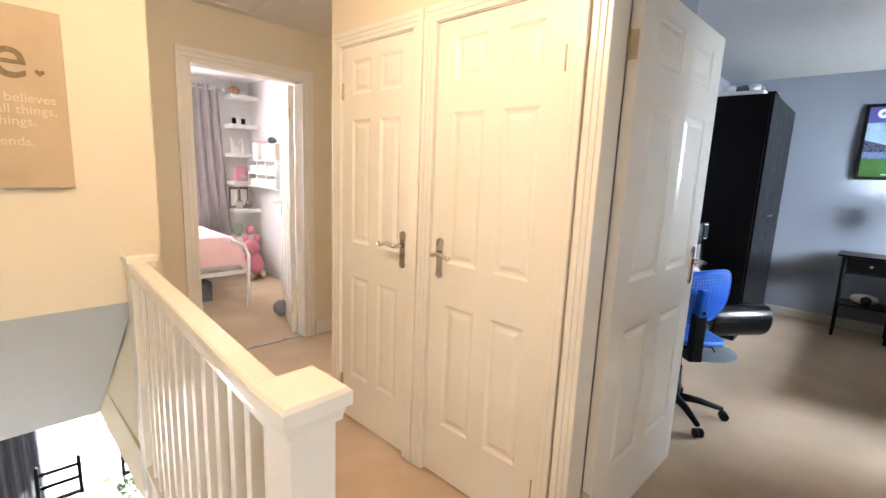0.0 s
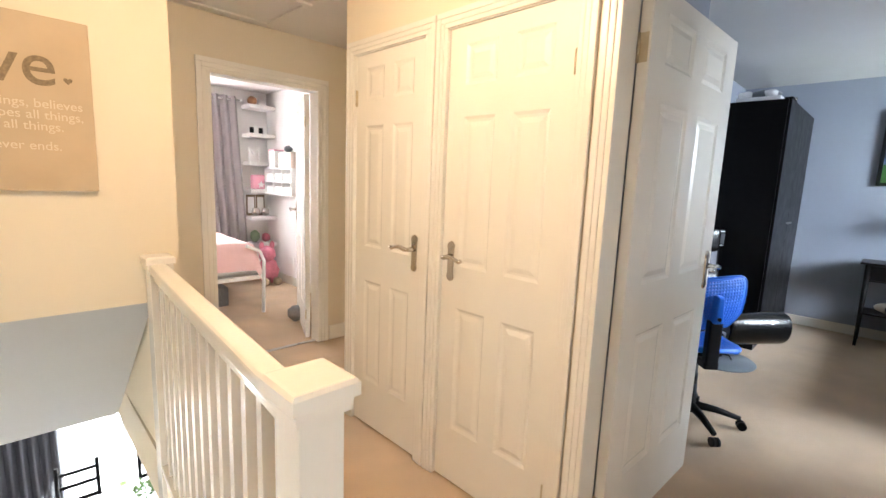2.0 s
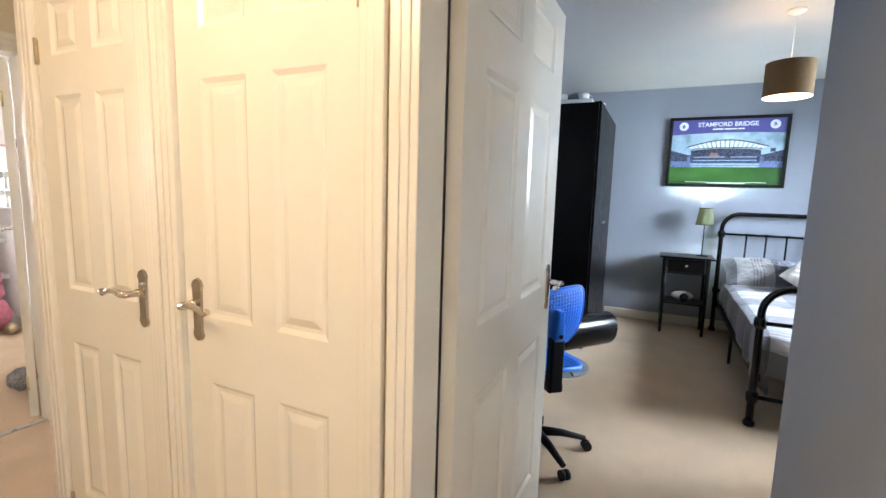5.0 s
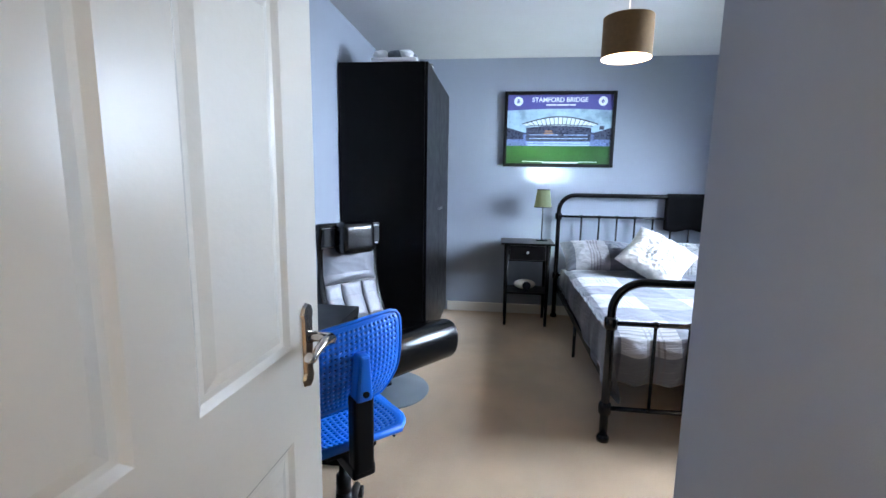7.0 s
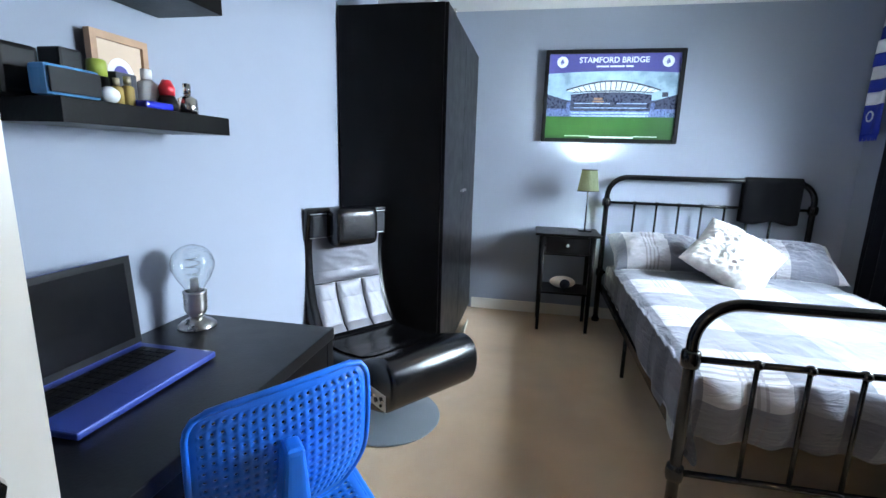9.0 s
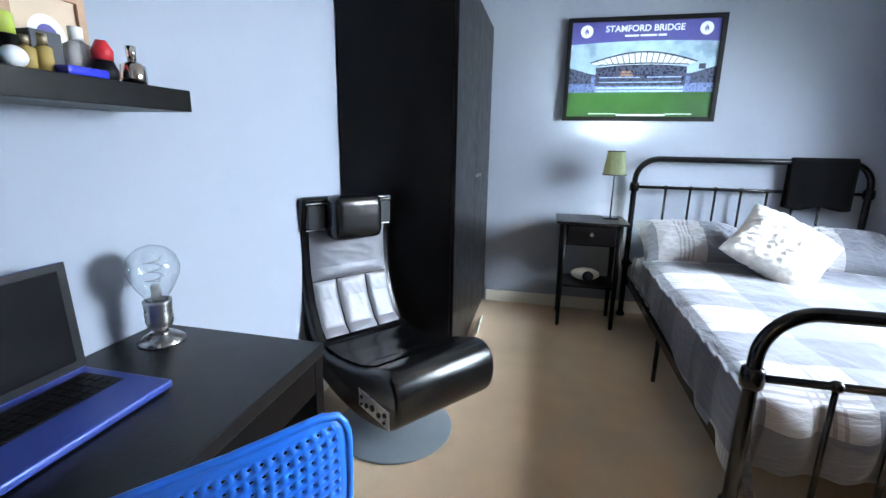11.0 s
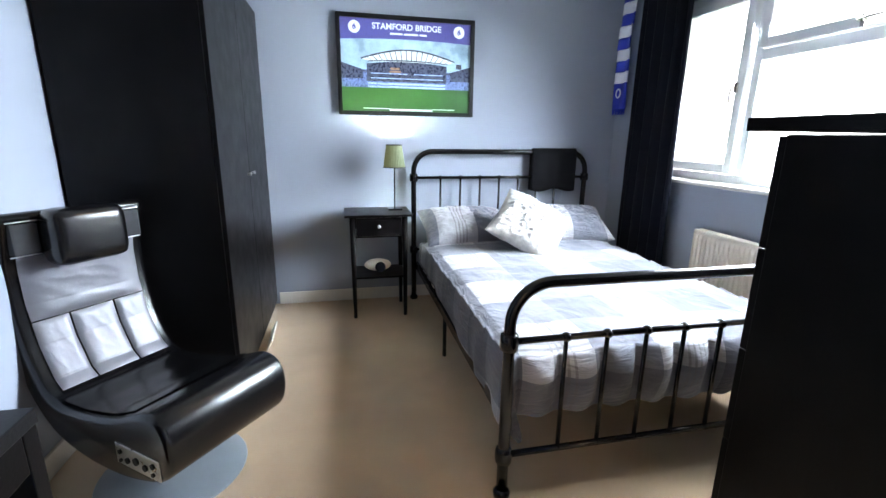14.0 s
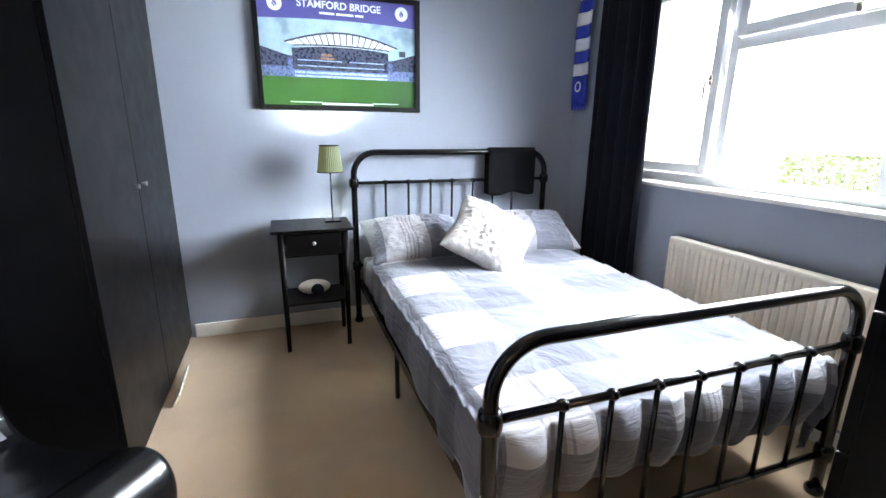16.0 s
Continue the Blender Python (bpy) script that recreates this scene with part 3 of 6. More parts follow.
FX, HX, BY0, BY1 = 3.815, 5.992, -0.137, -1.545
step = (BY1 - BY0 + 0.43) / 6
bars = [BY0 - 0.215 + step * k for k in range(7)]
bed_end("footboard", FX, BY0, BY1, 0.845, 0.634, 0.18, bars, 0.021, 0.0125, 0)
bed_end("headboard", HX, BY0, BY1 - 0.055, 1.20, 0.998, 0.42, bars, 0.021, 0.0115, 0)
for y in (BY0 - 0.02, BY1 + 0.02):
    boxpart("side_rail", (FX + 0.01, HX - 0.01, y - 0.012, y + 0.012, 0.27, 0.32), BLACKMETAL, bed)
for k in range(12):
    x = FX + 0.15 + k * 0.17
    boxpart("slat", (x - 0.02, x + 0.02, BY1 + 0.03, BY0 - 0.03, 0.295, 0.305), BLACKMETAL, bed, r=0.002)
for x, y in ((4.95, BY0 - 0.03), (4.95, BY1 + 0.03), (4.95, (BY0 + BY1) / 2)):
    bm = bmesh.new()
    tube(bm, [(x, y, 0), (x, y, 0.29)], 0.012, 8)
    part("leg", bm, BLACKMETAL, bed)
bm = bmesh.new()
softbox(bm, FX + 0.11, HX - 0.06, BY1 + 0.03, BY0 - 0.03, 0.306, 0.50, r=0.04, seg=4)
tagged(part("mattress", bm, material("grey_sheet", (0.07, 0.07, 0.08), 0.9, bump=0.3)), "mattress in a dark fitted sheet on the metal bed", "mattress")


def plaid():
    m = bpy.data.materials.new("grey_check_cotton")
    m.use_nodes = True
    nt = m.node_tree
    b = nt.nodes["Principled BSDF"]
    b.inputs["Roughness"].default_value = 0.85
    b.inputs["Sheen Weight"].default_value = 0.15
    at = nt.nodes.new("ShaderNodeUVMap")
    sep = nt.nodes.new("ShaderNodeSeparateXYZ")
    nt.links.new(at.outputs[0], sep.inputs[0])

    def math_node(op, a, c=None, clamp=False):
        q = nt.nodes.new("ShaderNodeMath")
        q.operation, q.use_clamp = op, clamp
        for i, v in enumerate((a, c)):
            if v is None:
                continue
            if isinstance(v, (int, float)):
                q.inputs[i].default_value = v
            else:
                nt.links.new(v, q.inputs[i])
        return q.outputs[0]

    def band(coord, period, lo, hi):
        f = math_node("FRACT", math_node("DIVIDE", coord, period))
        return math_node("MULTIPLY", math_node("GREATER_THAN", f, lo), math_node("LESS_THAN", f, hi))

    layers = []
    for c, ph in ((sep.outputs[0], 0.0), (sep.outputs[1], -0.07)):
        c = math_node("ADD", c, 10 + ph)
        wide = band(c, 0.56, 0.0, 0.48)
        thin = None
        for lo in (0.62, 0.665, 0.71, 0.755):
            t = band(c, 0.56, lo, lo + 0.018)
            thin = t if thin is None else math_node("ADD", thin, t)
        pale = band(c, 0.56, 0.44, 0.56)
        layers.append((wide, thin, pale))
    g = math_node("ADD", math_node("MULTIPLY", layers[0][0], 0.5), math_node("MULTIPLY", layers[1][0], 0.5))
    th = math_node("ADD", layers[0][1], layers[1][1], True)
    ramp = nt.nodes.new("ShaderNodeValToRGB")
    e = ramp.color_ramp
    e.elements[0].position, e.elements[0].color = 0.0, (0.32, 0.315, 0.33, 1)
    e.elements[1].position, e.elements[1].color = 1.0, (0.075, 0.080, 0.102, 1)
    e.elements.new(0.5).color = (0.125, 0.131, 0.158, 1)
    nt.links.new(g, ramp.inputs[0])
    mix = nt.nodes.new("ShaderNodeMix")
    mix.data_type = "RGBA"
    nt.links.new(math_node("MULTIPLY", th, 0.6), mix.inputs[0])
    nt.links.new(ramp.outputs[0], mix.inputs[6])
    mix.inputs[7].default_value = (0.13, 0.12, 0.13, 1)
    nt.links.new(mix.outputs[2], b.inputs["Base Color"])
    no = nt.nodes.new("ShaderNodeTexNoise")
    no.inputs["Scale"].default_value = 11
    no.inputs["Detail"].default_value = 5
    no.inputs["Distortion"].default_value = 1.2
    bp = nt.nodes.new("ShaderNodeBump")
    bp.inputs["Strength"].default_value, bp.inputs["Distance"].default_value = 0.6, 0.022
    nt.links.new(no.outputs["Fac"], bp.inputs["Height"])
    nt.links.new(bp.outputs["Normal"], b.inputs["Normal"])
    return m


PLAID = plaid()


def with_uv(bm, fn):
    uv = bm.loops.layers.uv.new("UVMap")
    for f in bm.faces:
        for l in f.loops:
            l[uv].uv = fn(l.vert.co)


def duvet():
    bm = bmesh.new()
    uv = {}
    xa, xb = FX + 0.052, HX - 0.36
    half, mid, top = (BY0 - BY1) / 2 - 0.012, (BY0 + BY1) / 2, 0.575
    foot = 0.265

    def fn(i, j):
        t = xb - (xb - xa + foot) * j
        near = max(0.0, min(1.0, (xb - t) / (xb - xa)))
        s = (i - 0.5) * 2 * (half + 0.14 + 0.15 * near ** 1.6)
        sgn = 1 if s > 0 else -1
        over, d = max(0.0, abs(s) - half), max(0.0, xa - t)
        n1 = noise.noise(Vector((s * 2.0, t * 2.0, 3)))
        crease = noise.ridged_multi_fractal(Vector((s * 3.2 + t * 1.3, t * 2.2 - s, 1)), 1.0, 2.0, 3, 1.0, 2.0) - 1.0
        fine = noise.noise(Vector((s * 9 + n1, t * 9, 7)))
        z = top + 0.012 * n1 + 0.007 * crease + 0.004 * fine
        y = mid + max(-half, min(half, s))
        x = max(t, xa)
        r = math.hypot(over, d)
        edge = min(half - abs(s) if over == 0 else 0.0, t - xa if d == 0 else 0.0)
        if r <= 0:
            e = max(0.0, 1 - edge / 0.10)
            return keep(Vector((x, y, z - 0.028 * e * e)), s, t)
        a = math.atan2(d, over)
        side, end = math.cos(a), math.sin(a)
        q = min(1.0, r / 0.07)
        corner = math.sin(2 * a) ** 2 if over > 0 and d > 0 else 0.0
        hang = r / 0.28
        wave = math.sin(t * 17 + 1.6 * math.sin(t * 6))
        # the side skirt ripples towards its hem, the foot end bellies out between the bars
        y += sgn * side * (0.008 * q + 0.013 * hang * (1 + wave) + 0.006 * math.sin(min(1.0, hang) * math.pi) - 0.012 * hang)
        y -= sgn * corner * 0.05 * hang
        u = (y - (BY0 - 0.215)) / step
        belly = abs(math.sin(math.pi * u)) ** 0.55
        out = 0.050 * belly * math.sin(math.pi * min(1.0, d / foot) ** 0.75) + 0.010 * belly
        x -= end * (0.006 * q + out * (1 - 0.6 * corner) + 0.011 * crease + 0.005 * fine)
        z -= r * (0.97 - 0.05 * end + 0.10 * corner) - 0.015 * (1 - q) + 0.028
        z += 0.020 * hang * (0.5 * wave * side + 0.5 * math.sin(u * 2 * math.pi + 0.7) * end)
        return keep(Vector((x, y, max(0.2, z))), s, t)

    def keep(v, s, t):
        uv[(round(v.x, 4), round(v.y, 4), round(v.z, 4))] = (s, t)
        return v
    grid(bm, fn, 170, 190)
    with_uv(bm, lambda c: uv.get((round(c.x, 4), round(c.y, 4), round(c.z, 4)), (c.y, c.x)))
    o = part("duvet", bm, PLAID)
    sm = o.modifiers.new("thick", "SOLIDIFY")
    sm.thickness, sm.offset = 0.014, -1
    tagged(o, "grey and white checked duvet hanging over the double bed", "duvet")


duvet()


def pillow(name, at, size, rot, mat, label, puff=0.08, seed=0, rough=0.04, shift=None):
    bm = bmesh.new()
    w, h = size
    uv = {}

    for side in (1, -1):
        def fn(i, j):
            a, c = (i - 0.5) * 2, (j - 0.5) * 2
            e = (1 - abs(a) ** 2.6) * (1 - abs(c) ** 2.6)
            pinch = 1 - 0.07 * (1 - abs(a)) * abs(c) - 0.0
            pin2 = 1 - 0.07 * (1 - abs(c)) * abs(a)
            n = noise.noise(Vector((a * 1.8 + seed, c * 1.8, side)))
            n2 = noise.noise(Vector((a * 4 + seed, c * 4, side + 5)))
            v = Vector((a * w / 2 * pin2, c * h / 2 * pinch, side * (puff * (max(0, e) ** 0.62) * (1 + 0.22 * n + 0.16 * n2 + rough * noise.noise(Vector((a * 11 + seed, c * 11, side + 9)))))))
            uv[(round(v.x, 4), round(v.y, 4), round(v.z, 4))] = (0.58 + 0.04 * a, c * h / 2 + shift) if shift is not None else (a * w / 2 + seed, c * h / 2)
            return v
        grid(bm, fn, 60, 60)
    bmesh.ops.remove_doubles(bm, verts=bm.verts[:], dist=0.0008)
    with_uv(bm, lambda c: uv.get((round(c.x, 4), round(c.y, 4), round(c.z, 4)), (c.x, c.y)))
    o = part(name, bm, mat)
    o.matrix_world = Matrix.Translation(at) @ Euler([radians(a) for a in rot]).to_matrix().to_4x4()
    return tagged(o, label, "pillow")


pillow("pillow", (5.70, -0.49, 0.655), (0.44, 0.68), (1, -26, 3), PLAID, "white and grey checked pillow against the metal headboard", 0.125, 0.80, 0.10, -0.11)
pillow("pillow", (5.68, -1.26, 0.655), (0.44, 0.72), (-2, -26, -6), PLAID, "grey checked pillow at the window end of the bed", 0.125, 0.42, 0.10, -0.11)
cu = pillow("cushion", (0, 0, 0), (0.49, 0.47), (0, 0, 0), LACE, "white textured square cushion leaning on the pillows", 0.11, 2.0, rough=0.22)
cu.matrix_world = pose(5.30, -0.83, 0.735, 0, -42, 6) @ pose(0, 0, 0, 0, 0, 49)
bm = bmesh.new()
grid(bm, lambda i, j: Vector((HX + (0.034 if i < 0.5 else -0.034) * (1 if abs(i - 0.5) > 0.03 else 0.4) + 0.004 * math.sin(j * 14), -1.11 - 0.39 * j, 1.232 - abs(i - 0.5) * 2 * (0.34 + 0.012 * math.sin(j * 9)))), 24, 20)
o = part("cloth", bm, material("black_cloth", (0.005, 0.005, 0.006), 0.95, vary=0.2, bump=0.3, spec=0.1))
sm = o.modifiers.new("thick", "SOLIDIFY")
sm.thickness = 0.006
tagged(o, "folded black cloth draped over the bed's head rail", "cloth")

# ---- bedside table ----
NX0, NX1, NY0, NY1, NT = 5.62, 5.985, -0.075, 0.405, 0.775
ns = thing("bedside_table", label="black-painted bedside table with one drawer and open shelf beside the bed", category="bedside table")
boxpart("top", (NX0 - 0.01, NX1, NY0, NY1, NT - 0.018, NT), BLACKWOOD, ns, r=0.004)
for x in (NX0 + 0.035, NX1 - 0.05):
    for y in (NY0 + 0.055, NY1 - 0.055):
        bm = bmesh.new()
        tube(bm, [(x, y, 0), (x, y, NT - 0.02)], 0.02, 4, radii=[0.017, 0.027])
        part("leg", bm, BLACKWOOD, ns)
bm = bmesh.new()
for y in (NY0 + 0.052, NY1 - 0.060):
    softbox(bm, NX0 + 0.03, NX1 - 0.05, y, y + 0.012, NT - 0.17, NT - 0.019, r=0.001)
softbox(bm, NX1 - 0.055, NX1 - 0.045, NY0 + 0.06, NY1 - 0.06, NT - 0.17, NT - 0.019, r=0.001)
softbox(bm, NX0 + 0.03, NX1 - 0.05, NY0 + 0.06, NY1 - 0.06, NT - 0.17, NT - 0.16, r=0.001)
part("case", bm, BLACKWOOD, ns)
dr = boxpart("drawer", (NX0 + 0.012, NX0 + 0.028, NY0 + 0.082, NY1 - 0.082, NT - 0.155, NT - 0.026), BLACKWOOD, ns)
bm = bmesh.new()
ball(bm, (NX0 + 0.0, (NY0 + NY1) / 2, NT - 0.085), 0.012)
part("knob", bm, STEEL, dr, "round steel knob")
boxpart("shelf", (NX0 + 0.02, NX1 - 0.04, NY0 + 0.05, NY1 - 0.05, 0.30, 0.315), BLACKWOOD, ns)
bm = bmesh.new()
ball(bm, (5.80, 0.17, 0.362), 0.075, 0.8, 1.35, 0.62)
tagged(part("slipper", bm, material("cream_slipper", (0.62, 0.56, 0.48), 0.8)), "cream rolled socks on the bedside shelf", "sock")
bm = bmesh.new()
ball(bm, (5.735, 0.155, 0.36), 0.05, 0.6, 0.8, 0.8)
tagged(part("black_sock", bm, BLACKCURTAIN), "black rolled sock on the bedside shelf", "sock")

# ---- bedside lamp ----
lp = thing("table_lamp", label="slim black lit lamp with pleated green shade on the bedside table", category="lamp")
LX, LYY = 5.84, 0.03
boxpart("base", (LX - 0.05, LX + 0.05, LYY - 0.05, LYY + 0.05, NT + 0.001, NT + 0.013), BLACKMETAL, lp)
bm = bmesh.new()
tube(bm, [(LX, LYY, NT + 0.012), (LX, LYY, NT + 0.36)], 0.005, 10)
part("stem", bm, BLACKMETAL, lp)
bm = bmesh.new()
seg = 72
for k in range(seg):
    a0, a1 = 2 * math.pi * k / seg, 2 * math.pi * (k + 1) / seg
    q0, q1 = (1 + 0.035 * (k % 2)), (1 + 0.035 * ((k + 1) % 2))
    bm.faces.new([bm.verts.new((LX + r * q * math.cos(a), LYY + r * q * math.sin(a), z)) for r, q, a, z in
                  ((0.077, q0, a0, NT + 0.315), (0.077, q1, a1, NT + 0.315), (0.055, q1, a1, NT + 0.475), (0.055, q0, a0, NT + 0.475))])
bmesh.ops.remove_doubles(bm, verts=bm.verts[:], dist=0.0002)
SHADEG = material("green_pleated_shade", (0.075, 0.095, 0.05), 0.8, vary=0.1, scale=40)
b = SHADEG.node_tree.nodes["Principled BSDF"]
b.inputs["Emission Color"].default_value, b.inputs["Emission Strength"].default_value = (0.55, 0.62, 0.30, 1), 0.10
part("shade", bm, SHADEG, lp)
for z, r in ((NT + 0.315, 0.080), (NT + 0.475, 0.058)):
    bm = bmesh.new()
    tube(bm, [(LX + r * math.cos(a), LYY + r * math.sin(a), z) for a in (2 * math.pi * k / 32 for k in range(33))], 0.0035, 6, caps=False)
    part("trim", bm, BLACKCURTAIN, lp)

# ---- pendant ----
pn = thing("pendant_lamp", label="drum pendant lamp with brown shade hanging from the ceiling, lit", category="ceiling lamp")
QX, QY, QZ = 4.12, -0.19, 1.965
bm = bmesh.new()
lathe(bm, [(0.05, 0), (0.045, -0.012), (0.02, -0.025), (0.006, -0.03)], (QX, QY, BH - 0.001), 24)
part("rose", bm, WHITEPLASTIC, pn, "white plastic ceiling rose")
bm = bmesh.new()
tube(bm, [(QX, QY, BH - 0.03), (QX, QY, QZ + 0.20)], 0.003, 8)
part("cord", bm, WHITEPLASTIC, pn)
for nm, r, mt in (("shade", 0.125, SHADEBROWN), ("shade_lining", 0.1225, LIGHTINSIDE)):
    bm = bmesh.new()
    seg = 48
    grid(bm, lambda i, j: Vector((QX + r * math.cos(2 * math.pi * i), QY + r * math.sin(2 * math.pi * i), QZ + 0.20 * j)), seg, 1)
    part(nm, bm, mt, pn)
bm = bmesh.new()
ball(bm, (QX, QY, QZ + 0.1), 0.028, 1, 1, 1.3)
part("lampholder", bm, WHITEPLASTIC, pn)

# ---- curtain ----


def curtain(name, x0, x1, y, z0, z1, folds, depth, mat, label, lean=0.0):
    bm = bmesh.new()

    def fn(i, j):
        w = 1 + 0.10 * (1 - j)
        u = x0 + (x1 - x0) * i
        u = (x0 + x1) / 2 + (u - (x0 + x1) / 2) * w + lean * (1 - j)
        ph = i * folds * 2 * math.pi + 0.5 * math.sin(j * 2.2)
        v = y + depth * math.sin(ph) * (0.75 + 0.25 * (1 - j)) + 0.006 * noise.noise(Vector((i * 8, j * 6, 2)))
        return Vector((u, v, z0 + (z1 - z0) * j))
    grid(bm, fn, folds * 14, 24)
    o = part(name, bm, mat)
    sm = o.modifiers.new("thick", "SOLIDIFY")
    sm.thickness = 0.004
    return tagged(o, label, "curtain")


curtain("curtain", 5.18, 5.70, WY + 0.075, 0.10, 2.385, 5, 0.035, BLACKCURTAIN, "long black curtain drawn open beside the window")
cp = thing("curtain_pole", label="thin dark metal curtain pole above the window", category="curtain pole")
bm = bmesh.new()
tube(bm, [(3.1, WY + 0.085, 2.36), (5.82, WY + 0.085, 2.36)], 0.011, 10)
ball(bm, (5.84, WY + 0.085, 2.36), 0.02)
part("pole", bm, BLACKMETAL, cp)
for x in (3.2, 5.75):
    boxpart("bracket", (x - 0.01, x + 0.01, WY + 0.001, WY + 0.075, 2.33, 2.35), BLACKMETAL, cp)

# ---- radiator ----
rd = thing("radiator", label="cream enamelled panel radiator under the window sill", category="radiator")
R0, R1, RY, RZ0, RZ1 = 3.35, 4.87, WY + 0.045, 0.16, 0.77
bm = bmesh.new()
n = 44
prof = []
for k in range(n):
    u0 = R0 + (R1 - R0) * k / n
    w = (R1 - R0) / n
    prof += [(u0, 0.0), (u0 + w * 0.2, 0.008), (u0 + w * 0.8, 0.008), (u0 + w, 0.0)]
ring = []
for z, s in ((RZ0 + 0.03, 0.0), (RZ0 + 0.06, 1.0), (RZ1 - 0.06, 1.0), (RZ1 - 0.03, 0.0)):
    ring.append([bm.verts.new((u, RY + 0.05 + v * s, z)) for u, v in prof])
for a, b in zip(ring, ring[1:]):
    for k in range(len(prof) - 1):
        bm.faces.new((a[k], a[k + 1], b[k + 1], b[k]))
softbox(bm, R0, R1, RY, RY + 0.049, RZ0, RZ1 - 0.008, r=0.006)
part("panel", bm, RADWHITE, rd)
bm = bmesh.new()
softbox(bm, R0 - 0.004, R1 + 0.004, RY - 0.004, RY + 0.062, RZ1 - 0.02, RZ1, r=0.006)
softbox(bm, R0 - 0.004, R0 + 0.001, RY - 0.004, RY + 0.062, RZ0, RZ1 - 0.02, r=0.001)
softbox(bm, R1 - 0.001, R1 + 0.004, RY - 0.004, RY + 0.062, RZ0, RZ1 - 0.02, r=0.001)
part("casing", bm, RADWHITE, rd)
for xe, s_ in ((R1, 1), (R0, -1)):
    bm = bmesh.new()
    tube(bm, [(xe + 0.03 * s_, RY + 0.02, 0.0), (xe + 0.03 * s_, RY + 0.02, RZ0 + 0.04), (xe - 0.01 * s_, RY + 0.02, RZ0 + 0.04)], 0.0075, 8)
    part("pipe", bm, STEEL, rd)


# ---- chest ----
ch = thing("chest_of_drawers", label="tall black-brown chest of drawers behind the corridor wall", category="chest of drawers")
CHX0, CHX1, CHY0, CHY1, CHT = 2.62, 3.32, -1.15, -0.55, 1.336
boxpart("body", (CHX0, CHX1 - 0.021, CHY0, CHY1, 0.0, CHT), BLACKWOOD, ch)
for k in range(5):
    z = 0.045 + k * 0.258
    dr = boxpart("drawer", (CHX1 - 0.02, CHX1, CHY0 + 0.003, CHY1 - 0.003, z, z + 0.256), BLACKWOOD, ch)
boxpart("top", (CHX0, 3.17, CHY0, -0.31, CHT + 0.002, CHT + 0.026), BLACKWOOD, ch)

# ---- framed poster ----
ps = thing("framed_poster", label="black-framed football stadium poster on the blue wall above the bed", category="poster")
P0, P1, PZ0, PZ1, PF = -0.61, 0.413, 1.463, 2.158, PX - 0.022


def pbox(bm, u0, u1, v0, v1, d0, d1):
    """u: 0..1 from the left of the poster as seen, v: 0..1 upward, depth off the picture."""
    a, b = 0.385, -0.582
    c, e = PZ0 + 0.028, PZ1 - 0.028
    box(bm, PF - d1, PF - d0, a + (b - a) * u1, a + (b - a) * u0, c + (e - c) * v0, c + (e - c) * v1)


bm = bmesh.new()
for d in ((P0, P0 + 0.03, PZ0, PZ1), (P1 - 0.03, P1, PZ0, PZ1), (P0 + 0.03, P1 - 0.03, PZ0, PZ0 + 0.03), (P0 + 0.03, P1 - 0.03, PZ1 - 0.03, PZ1)):
    softbox(bm, PF - 0.018, PX - 0.003, *d, r=0.002)
part("frame", bm, BLACKPLASTIC, ps)


def flat(name, color, rough=0.3, vary=0.12, scale=25):
    return material(name, color, rough, vary=vary, scale=scale)


PURPLE = flat("poster_violet", (0.075, 0.07, 0.26), vary=0.05)
SKYP = flat("poster_sky", (0.30, 0.42, 0.52), vary=0.35, scale=7)
GRASSP = flat("poster_grass", (0.022, 0.075, 0.016), vary=0.12, scale=6)
STAND = flat("poster_stand", (0.035, 0.04, 0.075), vary=0.5, scale=60)
SEATS = flat("poster_seats", (0.10, 0.13, 0.27), vary=0.6, scale=120)
PWHITE = flat("poster_white", (0.75, 0.77, 0.80), vary=0.05)
PROOF = flat("poster_roof_glass", (0.62, 0.68, 0.70), vary=0.15, scale=30)
PDARK = flat("poster_dark", (0.04, 0.045, 0.07), vary=0.3)
PROW = flat("poster_pale_rows", (0.30, 0.38, 0.60), vary=0.5, scale=90)
PGOLD = flat("poster_evening_glow", (0.24, 0.13, 0.08), vary=0.4, scale=30)
layers = [("header", PURPLE, [(0, 1, 0.82, 1)], 0), ("sky", SKYP, [(0, 1, 0.46, 0.82)], 0), ("pitch", GRASSP, [(0, 1, 0, 0.265)], 0),
          ("seating", SEATS, [(0, 1, 0.265, 0.46)], 0), ("stand", STAND, [(0.0, 0.16, 0.36, 0.44), (0.84, 1, 0.36, 0.44), (0.19, 0.81, 0.335, 0.50)], 1),
          ("seat_rows", PROW, [(0.20, 0.80, 0.268, 0.286), (0.20, 0.80, 0.300, 0.322), (0.22, 0.78, 0.366, 0.376), (0.22, 0.50, 0.418, 0.428), (0.55, 0.78, 0.418, 0.428)], 2), ("evening_glow", PGOLD, [(0.36, 0.45, 0.435, 0.455), (0.37, 0.44, 0.465, 0.49)], 2), ("goal_line", PWHITE, [(0.36, 0.70, 0.012, 0.032), (0.16, 0.36, 0.030, 0.038), (0.70, 0.88, 0.030, 0.038)], 1),
          ("scoreboard", PDARK, [(0.885, 0.93, 0.50, 0.555), (0.21, 0.79, 0.345, 0.357), (0.21, 0.79, 0.385, 0.392)], 3)]
for nm, mt, rects, lv in layers:
    bm = bmesh.new()
    for r in rects:
        pbox(bm, *r, 0.0 + 0.0006 * lv, 0.0006 + 0.0006 * lv + (0.0002 if lv else 0))
    part(nm, bm, mt, ps)


